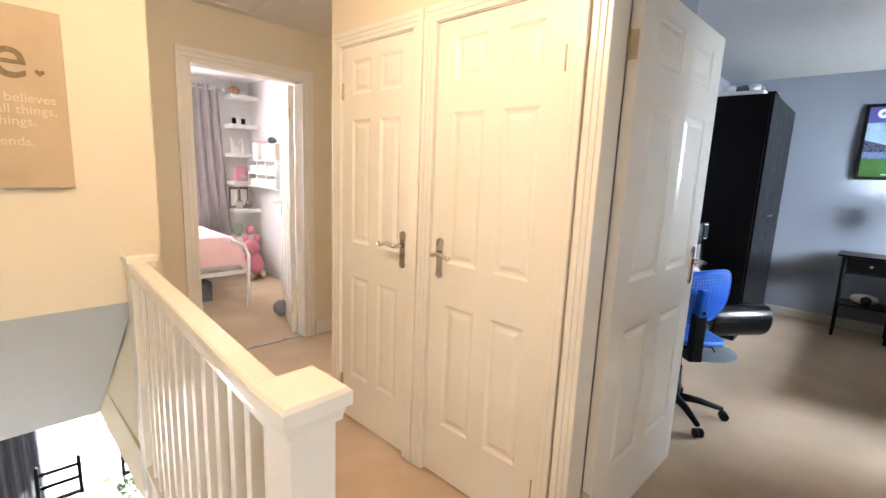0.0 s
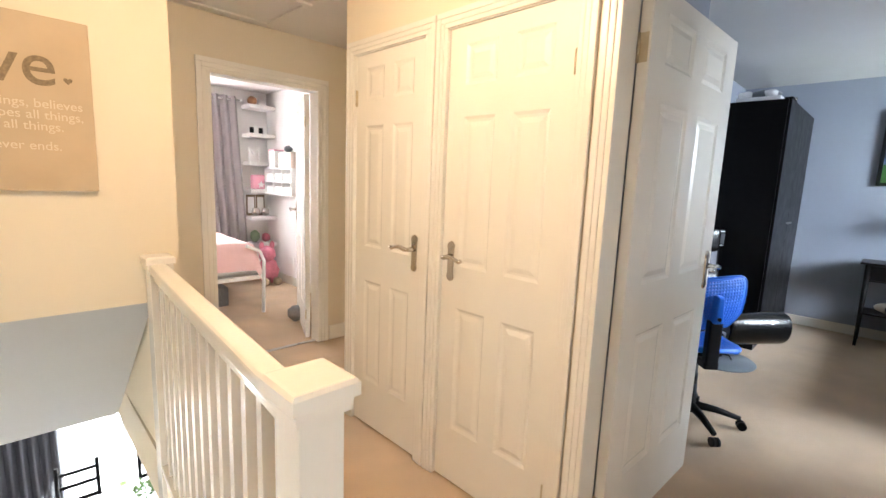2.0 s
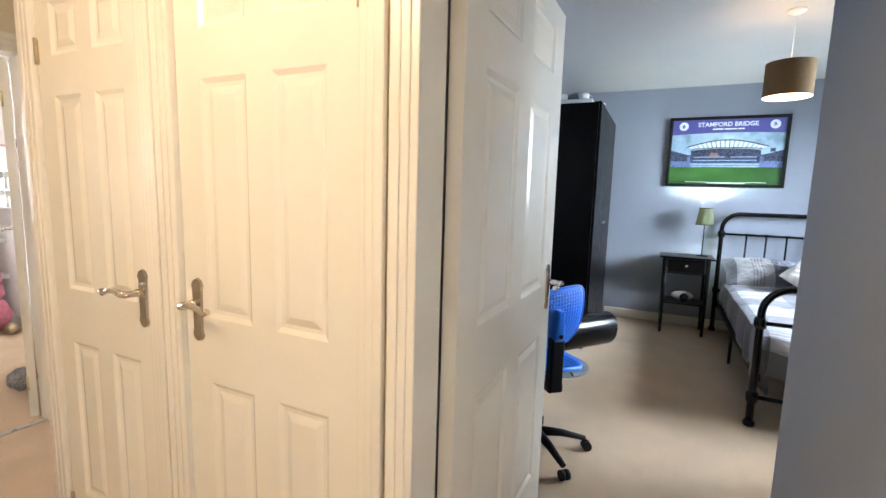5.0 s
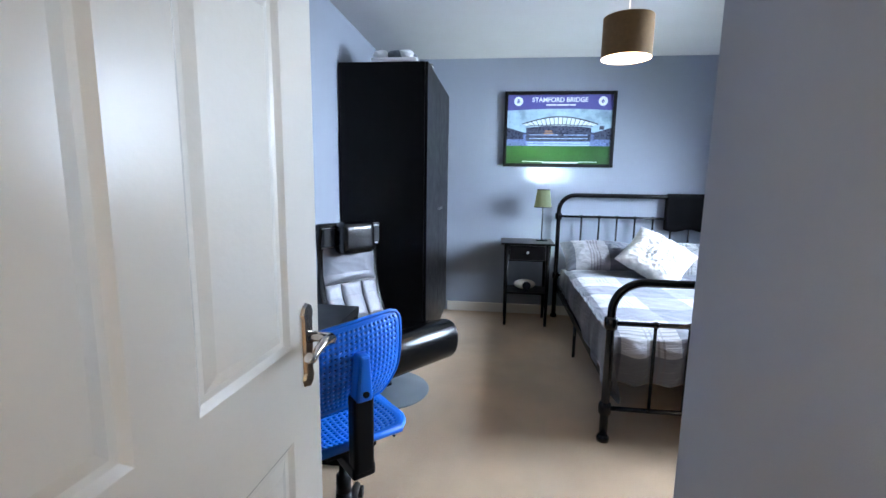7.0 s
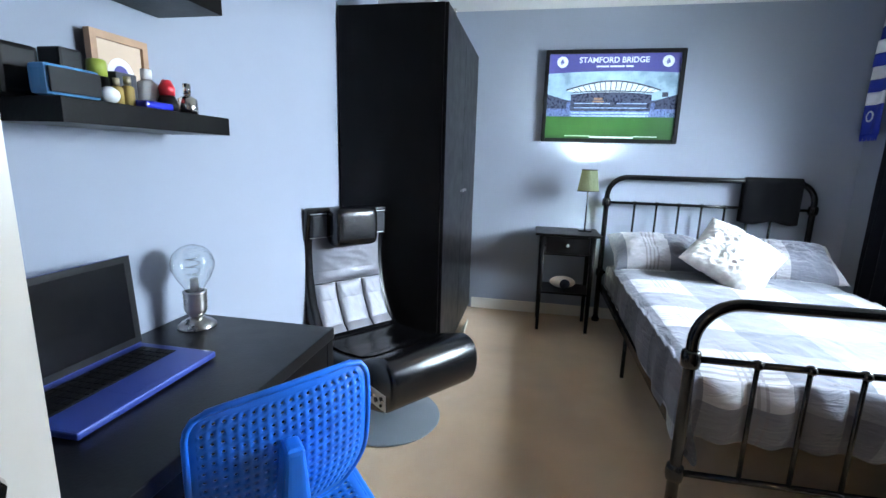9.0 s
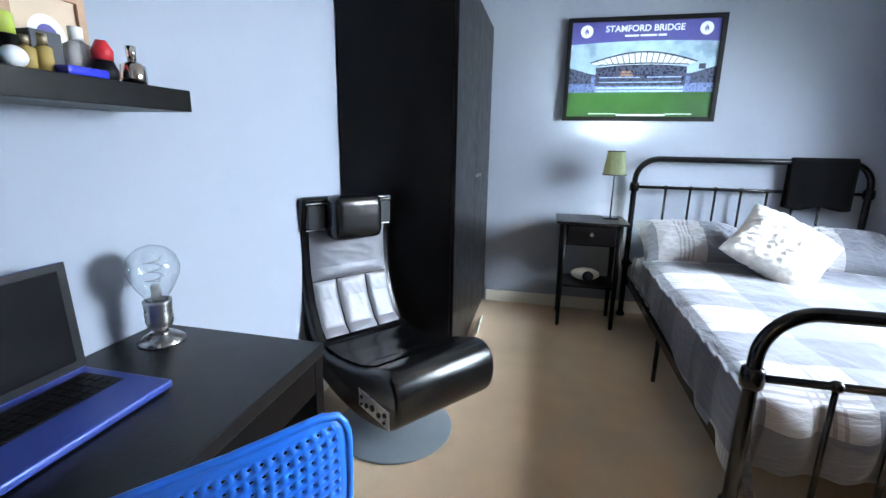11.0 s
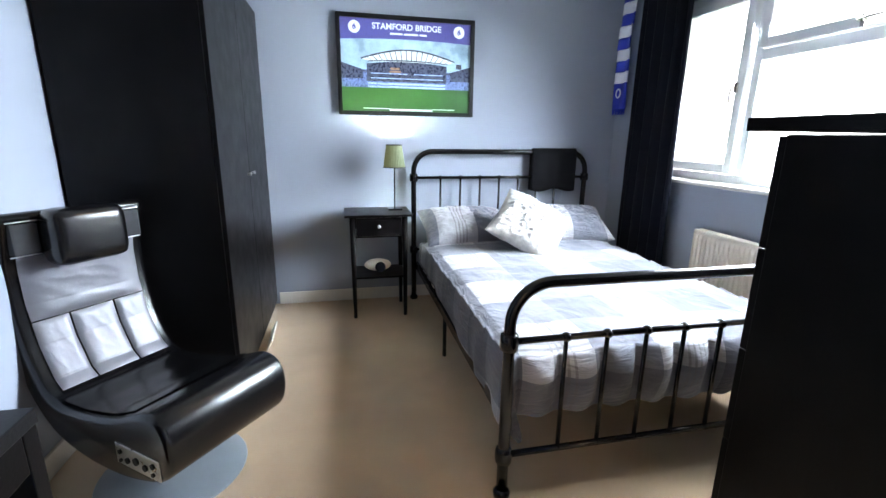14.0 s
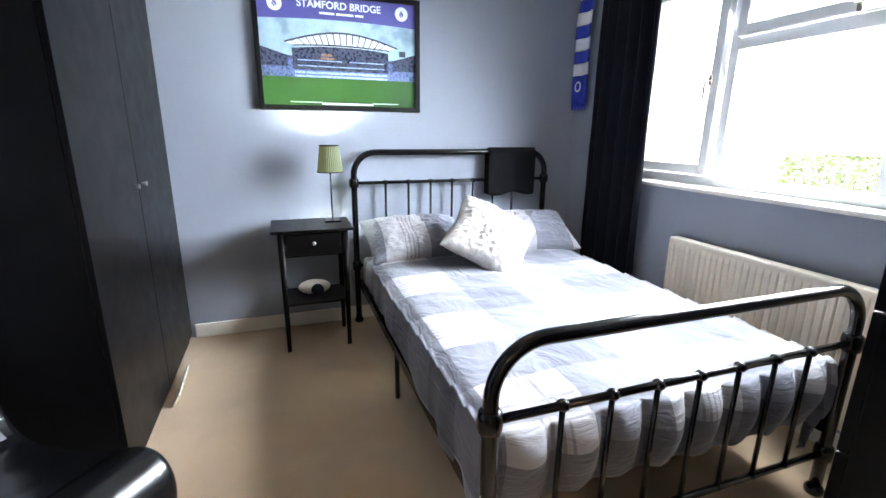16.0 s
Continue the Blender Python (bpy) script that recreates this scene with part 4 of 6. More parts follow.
def pstrip(bm, top, bottom, n, d):
    a, b, c, e = 0.385, -0.582, PZ0 + 0.028, PZ1 - 0.028
    rows = [[bm.verts.new((PF - d, a + (b - a) * f(k / n)[0], c + (e - c) * f(k / n)[1])) for k in range(n + 1)] for f in (top, bottom)]
    for k in range(n):
        bm.faces.new((rows[0][k], rows[0][k + 1], rows[1][k + 1], rows[1][k]))


bm = bmesh.new()
pstrip(bm, lambda s: (s, 0.825), lambda s: (s, 0.762 + 0.036 * math.sin(math.pi * (0.08 + 0.8 * s))), 24, 0.0014)
part("header_curve", bm, PURPLE, ps)
bm = bmesh.new()
pstrip(bm, lambda s: (0.19 + 0.62 * s, 0.525 + 0.035 * math.sin(math.pi * s)), lambda s: (0.19 + 0.62 * s, 0.495), 24, 0.0012)
for u0, u1, v0, v1 in ((0.0, 0.19, 0.53, 0.445), (1.0, 0.81, 0.53, 0.445)):
    pstrip(bm, lambda s, u0=u0, u1=u1, v0=v0, v1=v1: (u0 + (u1 - u0) * s, v0 + (v1 - v0) * s), lambda s, u0=u0, u1=u1: (u0 + (u1 - u0) * s, 0.435), 6, 0.0012)
part("upper_stand", bm, STAND, ps)
bm = bmesh.new()
pstrip(bm, lambda s: (0.15 + 0.72 * s, 0.575 + 0.105 * math.sin(math.pi * s)), lambda s: (0.22 + 0.58 * s, 0.545 + 0.01 * math.sin(math.pi * s)), 24, 0.0016)
part("roof", bm, PROOF, ps)
bm = bmesh.new()
pstrip(bm, lambda s: (0.145 + 0.73 * s, 0.585 + 0.108 * math.sin(math.pi * s)), lambda s: (0.15 + 0.72 * s, 0.57 + 0.105 * math.sin(math.pi * s)), 24, 0.0022)
pstrip(bm, lambda s: (0.20 + 0.62 * s, 0.556 + 0.02 * math.sin(math.pi * s)), lambda s: (0.20 + 0.62 * s, 0.545 + 0.015 * math.sin(math.pi * s)), 24, 0.0022)
for k in range(1, 17):
    s = k / 17
    pstrip(bm, lambda q, s=s: (0.15 + 0.72 * s + 0.007 * q, 0.57 + 0.105 * math.sin(math.pi * s)), lambda q, s=s: (0.20 + 0.62 * s + 0.007 * q, 0.55 + 0.015 * math.sin(math.pi * s)), 1, 0.0021)
part("roof_truss", bm, PDARK, ps)
for u in (0.105, 0.905):
    bm = bmesh.new()
    a, b, c, e = 0.385, -0.582, PZ0 + 0.028, PZ1 - 0.028
    cy, cz = a + (b - a) * u, c + (e - c) * 0.905
    vs = [bm.verts.new((PF - 0.0012, cy + 0.042 * math.cos(t), cz + 0.042 * math.sin(t))) for t in (2 * math.pi * k / 28 for k in range(28))]
    bm.faces.new(vs)
    part("badge", bm, PWHITE, ps)
    bm = bmesh.new()
    cy, cz = a + (b - a) * u, c + (e - c) * 0.905
    for k in range(7):
        dy, dz = (0, 0.006, -0.006, 0.01, -0.008, 0.004, -0.002)[k], (0.014, 0.006, 0.003, -0.004, -0.008, -0.014, 0.0)[k]
        box(bm, PF - 0.0022, PF - 0.0016, cy + dy - 0.005, cy + dy + 0.005, cz + dz - 0.005, cz + dz + 0.005)
    part("badge_mark", bm, PURPLE, ps)


def text(body, size, mat, m, parent, name="lettering", bold=0.0, extrude=0.0004, align="CENTER"):
    cu = bpy.data.curves.new(name, "FONT")
    cu.body, cu.size, cu.extrude, cu.offset, cu.align_x = body, size, extrude, bold, align
    o = new(name, cu)
    dg = bpy.context.evaluated_depsgraph_get()
    me = bpy.data.meshes.new_from_object(o.evaluated_get(dg))
    bpy.data.objects.remove(o)
    me.materials.clear()
    me.materials.append(mat)
    o = new(name, me)
    o.parent = parent
    o.matrix_local = m
    return o


TX = pose(PF - 0.0016, (a + b) / 2 - 0.0, c + (e - c) * 0.895, 90, 0, -90)
text("STAMFORD BRIDGE", 0.058, PWHITE, TX, ps, bold=0.0012)
bm = bmesh.new()
for u0, u1 in ((0.37, 0.465), (0.475, 0.585), (0.595, 0.65)):
    pbox(bm, u0, u1, 0.842, 0.862, 0.0006, 0.0012)
part("small_lettering", bm, PWHITE, ps)
bm = bmesh.new()
pbox(bm, 0, 1, 0, 1, 0.0045, 0.0055)
gl = part("glazing", bm, PANE, ps)
gl.visible_shadow = False

# ---- canvas on the landing ----
cv = thing("canvas_print", label="taupe canvas print with brown and pale lettering on the cream wall", category="wall art")
boxpart("canvas", (-0.38, 0.418, 2.47, 2.498, 1.255, 1.875), CANVAS, cv, r=0.004)
o = text("love", 0.215, WORDBROWN, pose(0.318, 2.4685, 1.635, 90, 0, 0), cv, align="RIGHT", bold=0.001)
for n, (body, z, xr) in enumerate((("things, believes", 1.555, 0.385), ("hopes all things,", 1.515, 0.385), ("res all things.", 1.475, 0.325), ("never ends.", 1.405, 0.315))):
    text(body, 0.044, PALETEXT, pose(xr, 2.4685, z, 90, 0, 0), cv, name="small_lettering", align="RIGHT")
bm = bmesh.new()
pts = [(0.016 * math.sin(t) ** 3 * 0.85 + 0.347, 1.66 + 0.00085 * (13 * math.cos(t) - 5 * math.cos(2 * t) - 2 * math.cos(3 * t) - math.cos(4 * t))) for t in (2 * math.pi * k / 24 for k in range(24))]
bm.faces.new([bm.verts.new((x, 2.4683, z)) for x, z in pts])
part("heart", bm, WORDBROWN, cv)

# ---- rocking game chair ----
gc = thing("game_chair", (4.41, 1.38, 0), -37.7, label="black faux leather pedestal game chair with silver back pads", category="chair")


def plate(bm, profile, x0, x1, r=0.0, crown=0.0, n=8):
    """Sweep an open (y, z) profile across x, bulging by crown."""
    def fn(i, j):
        k = j * (len(profile) - 1)
        q = min(int(k), len(profile) - 2)
        f = k - q
        y = profile[q][0] * (1 - f) + profile[q + 1][0] * f
        z = profile[q][1] * (1 - f) + profile[q + 1][1] * f
        ty, tz = profile[q + 1][0] - profile[q][0], profile[q + 1][1] - profile[q][1]
        ln = math.hypot(ty, tz) or 1
        e = (1 - (2 * i - 1) ** 6) * (1 - (2 * j - 1) ** 8) * crown
        w = (0.0035 if x1 - x0 > 0.3 else 0.0016) * (noise.ridged_multi_fractal(Vector((i * 2.2 + x0 * 9, j * 3.1 - i, 4)), 1.0, 2.0, 2, 1.0, 2.0) - 1) * (1 - (2 * i - 1) ** 6) * (1 - (2 * j - 1) ** 8)
        return Vector((x0 + (x1 - x0) * i, y + (tz / ln) * (e + w), z + (-ty / ln) * (e + w)))
    grid(bm, fn, n * 2, (len(profile) - 1) * 6)


SPEAKERCLOTH = material("charcoal_mesh", (0.022, 0.023, 0.026), 0.9, vary=0.2, scale=60, bump=0.4, bump_scale=400)
outer = [(-0.70, 0.275), (-0.62, 0.235), (-0.45, 0.20), (-0.25, 0.20), (-0.08, 0.24), (0.04, 0.34), (0.12, 0.50), (0.17, 0.70), (0.17, 0.88), (0.10, 1.02)]
inner = [(0.02, 1.035), (0.035, 0.95), (0.06, 0.84), (0.055, 0.70), (0.02, 0.55), (-0.05, 0.42), (-0.13, 0.375), (-0.28, 0.385), (-0.45, 0.42), (-0.56, 0.465), (-0.64, 0.49), (-0.70, 0.475), (-0.735, 0.42), (-0.735, 0.34)]


def smoothed(pts, n=4):
    """A closed outline through the given points, rounded between them."""
    out = []
    for k in range(len(pts)):
        a, b, c, d = (Vector(pts[(k + q) % len(pts)]) for q in (-1, 0, 1, 2))
        for i in range(n):
            t = i / n
            out.append(tuple(0.5 * ((2 * b) + (c - a) * t + (2 * a - 5 * b + 4 * c - d) * t * t + (3 * b - a - 3 * c + d) * t ** 3)))
    return out


poly = smoothed(outer + inner)
bm = bmesh.new()
b2 = bmesh.new()
lft = [b2.verts.new((-0.245, y, z)) for y, z in poly]
rgt = [b2.verts.new((0.245, y, z)) for y, z in poly]
b2.faces.new(lft)
b2.faces.new(rgt[::-1])
for k in range(len(poly)):
    b2.faces.new((lft[k], rgt[k], rgt[(k + 1) % len(poly)], lft[(k + 1) % len(poly)]))
bmesh.ops.recalc_face_normals(b2, faces=b2.faces[:])
bmesh.ops.bevel(b2, geom=[e2 for e2 in b2.edges if abs(e2.verts[0].co.x - e2.verts[1].co.x) < 0.01], offset=0.022, segments=3, profile=0.5, affect="EDGES")
for f in b2.faces:
    f.smooth = True
join(bm, b2)
part("shell", bm, LEATHER, gc)


def along(z0, z1, n=8):
    """The back's front surface between two heights, from top to bottom."""
    pr = [p for p in inner[:7]]
    out = []
    for k in range(n + 1):
        z = z1 + (z0 - z1) * k / n
        for (ya, za), (yb, zb) in zip(pr, pr[1:]):
            if zb <= z <= za:
                f = (za - z) / (za - zb)
                out.append((ya + (yb - ya) * f - 0.004, z))
                break
    return out


for nm, x0, x1, z0, z1, mt in (("upper_pad", -0.20, 0.20, 0.642, 0.885, SILVERPAD), ("lower_pad", -0.20, -0.082, 0.40, 0.638, SILVERPAD),
                               ("lower_pad", -0.076, 0.076, 0.40, 0.638, SILVERPAD), ("lower_pad", 0.082, 0.20, 0.40, 0.638, SILVERPAD)):
    bm = bmesh.new()
    plate(bm, along(z0, z1), x0, x1, crown=0.018 if nm == "upper_pad" else 0.010, n=14)
    part(nm, bm, mt, gc, "silver padded panel")
bm = bmesh.new()
plate(bm, [(-0.115, 0.384), (-0.28, 0.392), (-0.45, 0.427), (-0.56, 0.470)], -0.222, 0.222, crown=0.006)
part("seat_pad", bm, LEATHER, gc)
bm = bmesh.new()
softbox(bm, -0.13, 0.13, -0.075, 0.05, 0.84, 1.05, r=0.05, seg=5)
for f in bm.faces:
    f.smooth = True
part("headrest", bm, LEATHER, gc)
for s in (-1, 1):
    bm = bmesh.new()
    softbox(bm, *sorted((s * 0.135, s * 0.215)), 0.005, 0.05, 0.895, 1.005, r=0.008)
    part("speaker_grille", bm, SPEAKERCLOTH, gc, "charcoal mesh speaker patch")
    for z, yy in ((1.012, 0.018), (0.889, 0.028)):
        bm = bmesh.new()
        tube(bm, [(s * 0.13, yy, z), (s * 0.22, yy, z)], 0.0022, 6)
        part("piping", bm, WHITEPLASTIC, gc, "white piping")
pan = None
bm = bmesh.new()
softbox(bm, -0.2495, -0.245, -0.69, -0.47, 0.272, 0.345, r=0.002)
pan = part("control_panel", bm, STEEL, gc, "silver control panel")
for k, (y, z, r) in enumerate(((-0.665, 0.325, 0.009), (-0.662, 0.293, 0.007), (-0.625, 0.305, 0.011), (-0.580, 0.312, 0.013), (-0.535, 0.300, 0.010), (-0.500, 0.322, 0.008), (-0.498, 0.290, 0.006))):
    bm = bmesh.new()
    tube(bm, [(-0.2495, y, z), (-0.256, y, z)], r, 12)
    part("knob", bm, BLACKPLASTIC, pan)
bm = bmesh.new()
lathe(bm, [(0.263, 0.002), (0.268, 0.008), (0.263, 0.015), (0.10, 0.028), (0.045, 0.035)], (0.0, -0.345, 0), 56)
part("base", bm, BASEGREY, gc, "grey round steel base")
bm = bmesh.new()
lathe(bm, [(0.045, 0.03), (0.035, 0.05), (0.035, 0.23)], (0, -0.33, 0), 20)
softbox(bm, -0.09, 0.09, -0.43, -0.23, 0.17, 0.215, r=0.01)
part("pedestal", bm, BLACKMETAL, gc)

# ---- blue office chair ----
oc = thing("office_chair", (2.95, 0.95, 0), -47, label="blue perforated plastic swivel chair with black frame at the desk", category="chair")
# local: x across the back, +y the way it faces


def perforated(bm, surf, half_w, w_at, nu, nv, hole, thick):
    """A sheet of nu x nv square cells, each with a hole, outline by w_at(v)."""
    for i in range(nu):
        for j in range(nv):
            def P(a, b2, o=0.0):
                u, v = (i + a) / nu, (j + b2) / nv
                return surf((u - 0.5) * 2 * w_at(v), v, o)
            edge = i < 1 or i >= nu - 1 or j < 1 or j >= nv - 1
            if edge:
                q = [bm.verts.new(P(a, b2)) for a, b2 in ((0, 0), (1, 0), (1, 1), (0, 1))]
                bm.faces.new(q)
                continue
            corners = [(0, 0), (0.5, 0), (1, 0), (1, 0.5), (1, 1), (0.5, 1), (0, 1), (0, 0.5)]
            hs = [(0.5 + hole * math.cos(radians(t)), 0.5 + hole * math.sin(radians(t))) for t in (225, 270, 315, 0, 45, 90, 135, 180)]
            oo = [bm.verts.new(P(*c)) for c in corners]
            ii = [bm.verts.new(P(*c)) for c in hs]
            for k in range(8):
                bm.faces.new((oo[k], oo[(k + 1) % 8], ii[(k + 1) % 8], ii[k]))
    bmesh.ops.remove_doubles(bm, verts=bm.verts[:], dist=0.0002)


def back_surf(x, v, o):
    z = 0.592 + 0.30 * v
    y = -0.105 - 0.045 * v + 0.9 * x * x + 0.03 * (2 * v - 1) ** 2
    return Vector((x, y + o, z + 0.13 * x))


def back_w(v):
    return 0.164 - 0.05 * max(0, (0.35 - v) / 0.35) ** 2 - 0.034 * max(0, (v - 0.80) / 0.20) ** 3


bm = bmesh.new()
perforated(bm, back_surf, 0.2, back_w, 20, 17, 0.20, 0.004)
for f in bm.faces:
    f.smooth = True
o = part("backrest", bm, BLUEPLASTIC, oc, "blue perforated back")
sm = o.modifiers.new("thick", "SOLIDIFY")
sm.thickness, sm.offset = 0.005, 0
bm = bmesh.new()
rim = [back_surf(s * back_w(v), v, 0) for s, v in [(-1, k / 20) for k in range(20)]] + [back_surf(x * back_w(1), 1 - 0.02 * abs(x) ** 3, 0) for x in (-0.95, -0.8, -0.5, 0, 0.5, 0.8, 0.95)] + \
      [back_surf(back_w(v), v, 0) for v in [k / 20 for k in range(19, -1, -1)]] + [back_surf(x * back_w(0), 0, 0) for x in (0.6, 0, -0.6, -1)]
tube(bm, rim, 0.0065, 8)
part("rim", bm, BLUEPLASTIC, o)


def seat_surf(x, v, o):
    y = -0.11 + 0.38 * v
    z = 0.475 - 0.02 * math.sin(math.pi * v) + 0.5 * x * x - (0.03 * ((v - 0.8) / 0.2) ** 2 if v > 0.8 else 0)
    return Vector((x, y, z))


def seat_w(v):
    return 0.215 - 0.05 * (abs(2 * v - 1)) ** 4


bm = bmesh.new()
perforated(bm, seat_surf, 0.2, seat_w, 20, 18, 0.22, 0.004)
for f in bm.faces:
    f.smooth = True
o = part("seat", bm, BLUEPLASTIC, oc, "blue perforated seat")
sm = o.modifiers.new("thick", "SOLIDIFY")
sm.thickness, sm.offset = 0.006, 0
bm = bmesh.new()
rim = [seat_surf(-seat_w(k / 10), k / 10, 0) for k in range(11)] + [seat_surf(seat_w(k / 10), k / 10, 0) for k in range(10, -1, -1)] + [seat_surf(-seat_w(0), 0, 0)]
tube(bm, [p + Vector((0, 0, -0.012)) for p in rim], 0.015, 8)
part("seat_rim", bm, BLUEPLASTIC, o)
bm = bmesh.new()
softbox(bm, -0.03, 0.03, -0.182, -0.125, 0.645, 0.80, r=0.018, seg=4)
for v in bm.verts:
    if v.co.z > 0.74:
        v.co.x *= 0.62
    v.co.y += 0.12 * (0.70 - v.co.z) * 0.3
arm = part("back_bracket", bm, BLUEPLASTIC, oc)
bm = bmesh.new()
tube(bm, [(0, -0.180, 0.675), (0, -0.188, 0.675)], 0.010, 14)
part("bolt", bm, BLACKPLASTIC, arm)
bm = bmesh.new()
softbox(bm, -0.035, 0.035, -0.172, -0.12, 0.40, 0.66, r=0.012, seg=3)
softbox(bm, -0.04, 0.04, -0.17, 0.06, 0.385, 0.43, r=0.012, seg=3)
part("back_support", bm, BLACKPLASTIC, oc)
bm = bmesh.new()
softbox(bm, -0.09, 0.09, -0.08, 0.11, 0.42, 0.452, r=0.008)
lathe(bm, [(0.026, 0.24), (0.026, 0.30), (0.016, 0.305), (0.016, 0.42)], (0, 0, 0), 20)
lathe(bm, [(0.032, 0.065), (0.034, 0.10), (0.028, 0.24)], (0, 0, 0), 20)
part("gas_lift", bm, BLACKPLASTIC, oc)
bm = bmesh.new()
tube(bm, [(0.06, 0.02, 0.43), (0.17, -0.03, 0.425), (0.185, -0.035, 0.40)], 0.005, 8)
part("height_lever", bm, BLACKPLASTIC, oc)
for k in range(5):
    an = radians(72 * k - 17)
    c_, s_ = math.cos(an), math.sin(an)
    bm = bmesh.new()
    tube(bm, [(0.02 * c_, 0.02 * s_, 0.105), (0.14 * c_, 0.14 * s_, 0.095), (0.265 * c_, 0.265 * s_, 0.066)], 0.02, 8, radii=[0.026, 0.02, 0.014])
    lg = part("base_leg", bm, BLACKPLASTIC, oc)
    bm = bmesh.new()
    for q in (-1, 1):
        tube(bm, [(0.275 * c_ - s_ * 0.004 * q, 0.275 * s_ + c_ * 0.004 * q, 0.026), (0.275 * c_ - s_ * 0.022 * q, 0.275 * s_ + c_ * 0.022 * q, 0.026)], 0.025, 16)
    part("castor", bm, BLACKPLASTIC, lg)

# ---- wall shelves and what stands on them ----
for z0 in (1.355, 1.69):
    sh = thing("wall_shelf", label=("black floating wall shelf crowded with bottles above the desk" if z0 < 1.5 else "black floating wall shelf close under the ceiling"), category="shelf")
    boxpart("board", (2.93, 3.432, 1.36, LY - 0.001, z0, z0 + 0.05), BLACKWOOD, sh, r=0.002)
SZ = 1.406


def bottle(name, x, y, profile, mat, label, cap=None, capmat=None, z=SZ, category="bottle", seg=16):
    t = thing(name, (x, y, z), label=label, category=category)
    bm = bmesh.new()
    lathe(bm, profile, seg=seg)
    part("body", bm, mat, t)
    if cap:
        bm = bmesh.new()
        lathe(bm, cap, seg=seg)
        part("cap", bm, capmat, t)


SPEAKERBLUE = material("blue_speaker_plastic", (0.05, 0.20, 0.38), 0.4)
sp = thing("bluetooth_speaker", label="black portable speaker with blue rim on the wall shelf", category="speaker")
boxpart("body", (2.925, 3.045, 1.385, 1.43, SZ, SZ + 0.062), SPEAKERBLUE, sp, r=0.012)
boxpart("grille", (2.931, 3.039, 1.380, 1.3845, SZ + 0.007, SZ + 0.055), BLACKPLASTIC, sp, r=0.001)
bx = boxpart("black_box", (3.03, 3.085, 1.47, 1.53, SZ, SZ + 0.115), BLACKPLASTIC, r=0.006)
tagged(bx, "black ribbed box behind the speaker on the shelf", "box")
bx = boxpart("black_case", (2.90, 2.98, 1.46, 1.53, SZ, SZ + 0.10), BLACKPLASTIC, r=0.010)
tagged(bx, "small black case behind the speaker on the shelf", "case")
WOODF = material("pale_wood", (0.42, 0.25, 0.14), 0.5, vary=0.2, scale=20)
pf = thing("picture_frame", (3.255, 1.55, SZ + 0.004), label="small wooden square frame with round badge picture on the shelf", category="picture frame")
bm = bmesh.new()
for d in ((-0.075, -0.06, 0, 0.15), (0.06, 0.075, 0, 0.15), (-0.06, 0.06, 0, 0.015), (-0.06, 0.06, 0.135, 0.15)):
    box(bm, d[0], d[1], -0.012, 0.006, d[2], d[3])
part("frame", bm, WOODF, pf)
boxpart("picture", (-0.06, 0.06, -0.004, 0.003, 0.015, 0.135), material("tan_card", (0.60, 0.46, 0.33), 0.7), pf, r=0)
bm = bmesh.new()
bm.faces.new([bm.verts.new((0.035 * math.cos(t), -0.0045, 0.07 + 0.035 * math.sin(t))) for t in (2 * math.pi * k / 24 for k in range(24))])
part("badge", bm, PWHITE, pf)
bm = bmesh.new()
bm.faces.new([bm.verts.new((0.02 * math.cos(t), -0.0052, 0.07 + 0.02 * math.sin(t))) for t in (2 * math.pi * k / 20 for k in range(20))])
part("badge_mark", bm, PURPLE, pf)
pf.scale = (1.15, 1.0, 1.25)
GREENCAP = material("lime_plastic", (0.35, 0.42, 0.06), 0.5)
REDP = material("red_plastic", (0.5, 0.02, 0.03), 0.35)
BLUEGL = material("cobalt_plastic", (0.02, 0.03, 0.42), 0.2)
AMBER = material("amber_glass", (0.35, 0.25, 0.08), 0.1)
bottle("spray_can", 3.115, 1.47, [(0.022, 0), (0.022, 0.065)], BLACKPLASTIC, "black spray can with lime cap on the shelf", [(0.02, 0.066), (0.02, 0.10), (0.015, 0.104)], GREENCAP, category="can")
bm = bmesh.new()
ball(bm, (3.085, 1.41, SZ + 0.020), 0.020, 1.1, 0.9, 0.95)
tagged(part("small_ball", bm, material("white_black_ball", (0.7, 0.7, 0.7), 0.4, vary=0.1)), "small white and black ball at the shelf's front", "ball")
bx = boxpart("gift_box", (3.155, 3.215, 1.46, 1.50, SZ, SZ + 0.085), material("charcoal_card", (0.04, 0.042, 0.05), 0.6), r=0.003)
tagged(bx, "dark grey square box among bottles on the shelf", "box")
bottle("perfume_bottle", 3.115, 1.42, [(0.013, 0), (0.014, 0.04), (0.006, 0.045)], AMBER, "small amber perfume bottle on the shelf", [(0.007, 0.046), (0.007, 0.062)], BRASSY)
bottle("perfume_bottle", 3.145, 1.42, [(0.014, 0), (0.014, 0.045), (0.007, 0.05)], AMBER, "amber perfume bottle with brass cap on the shelf", [(0.008, 0.051), (0.008, 0.07)], BRASSY)
bx = boxpart("blue_dish", (3.15, 3.235, 1.375, 1.42, SZ, SZ + 0.018), BLUEGL, r=0.006)
tagged(bx, "cobalt blue flat case at the shelf's front", "case")
bottle("white_bottle", 3.245, 1.46, [(0.026, 0), (0.028, 0.05), (0.024, 0.07), (0.012, 0.078)], WHITEPLASTIC, "white plastic toiletry bottle on the shelf", [(0.013, 0.079), (0.013, 0.105)], WHITEPLASTIC)
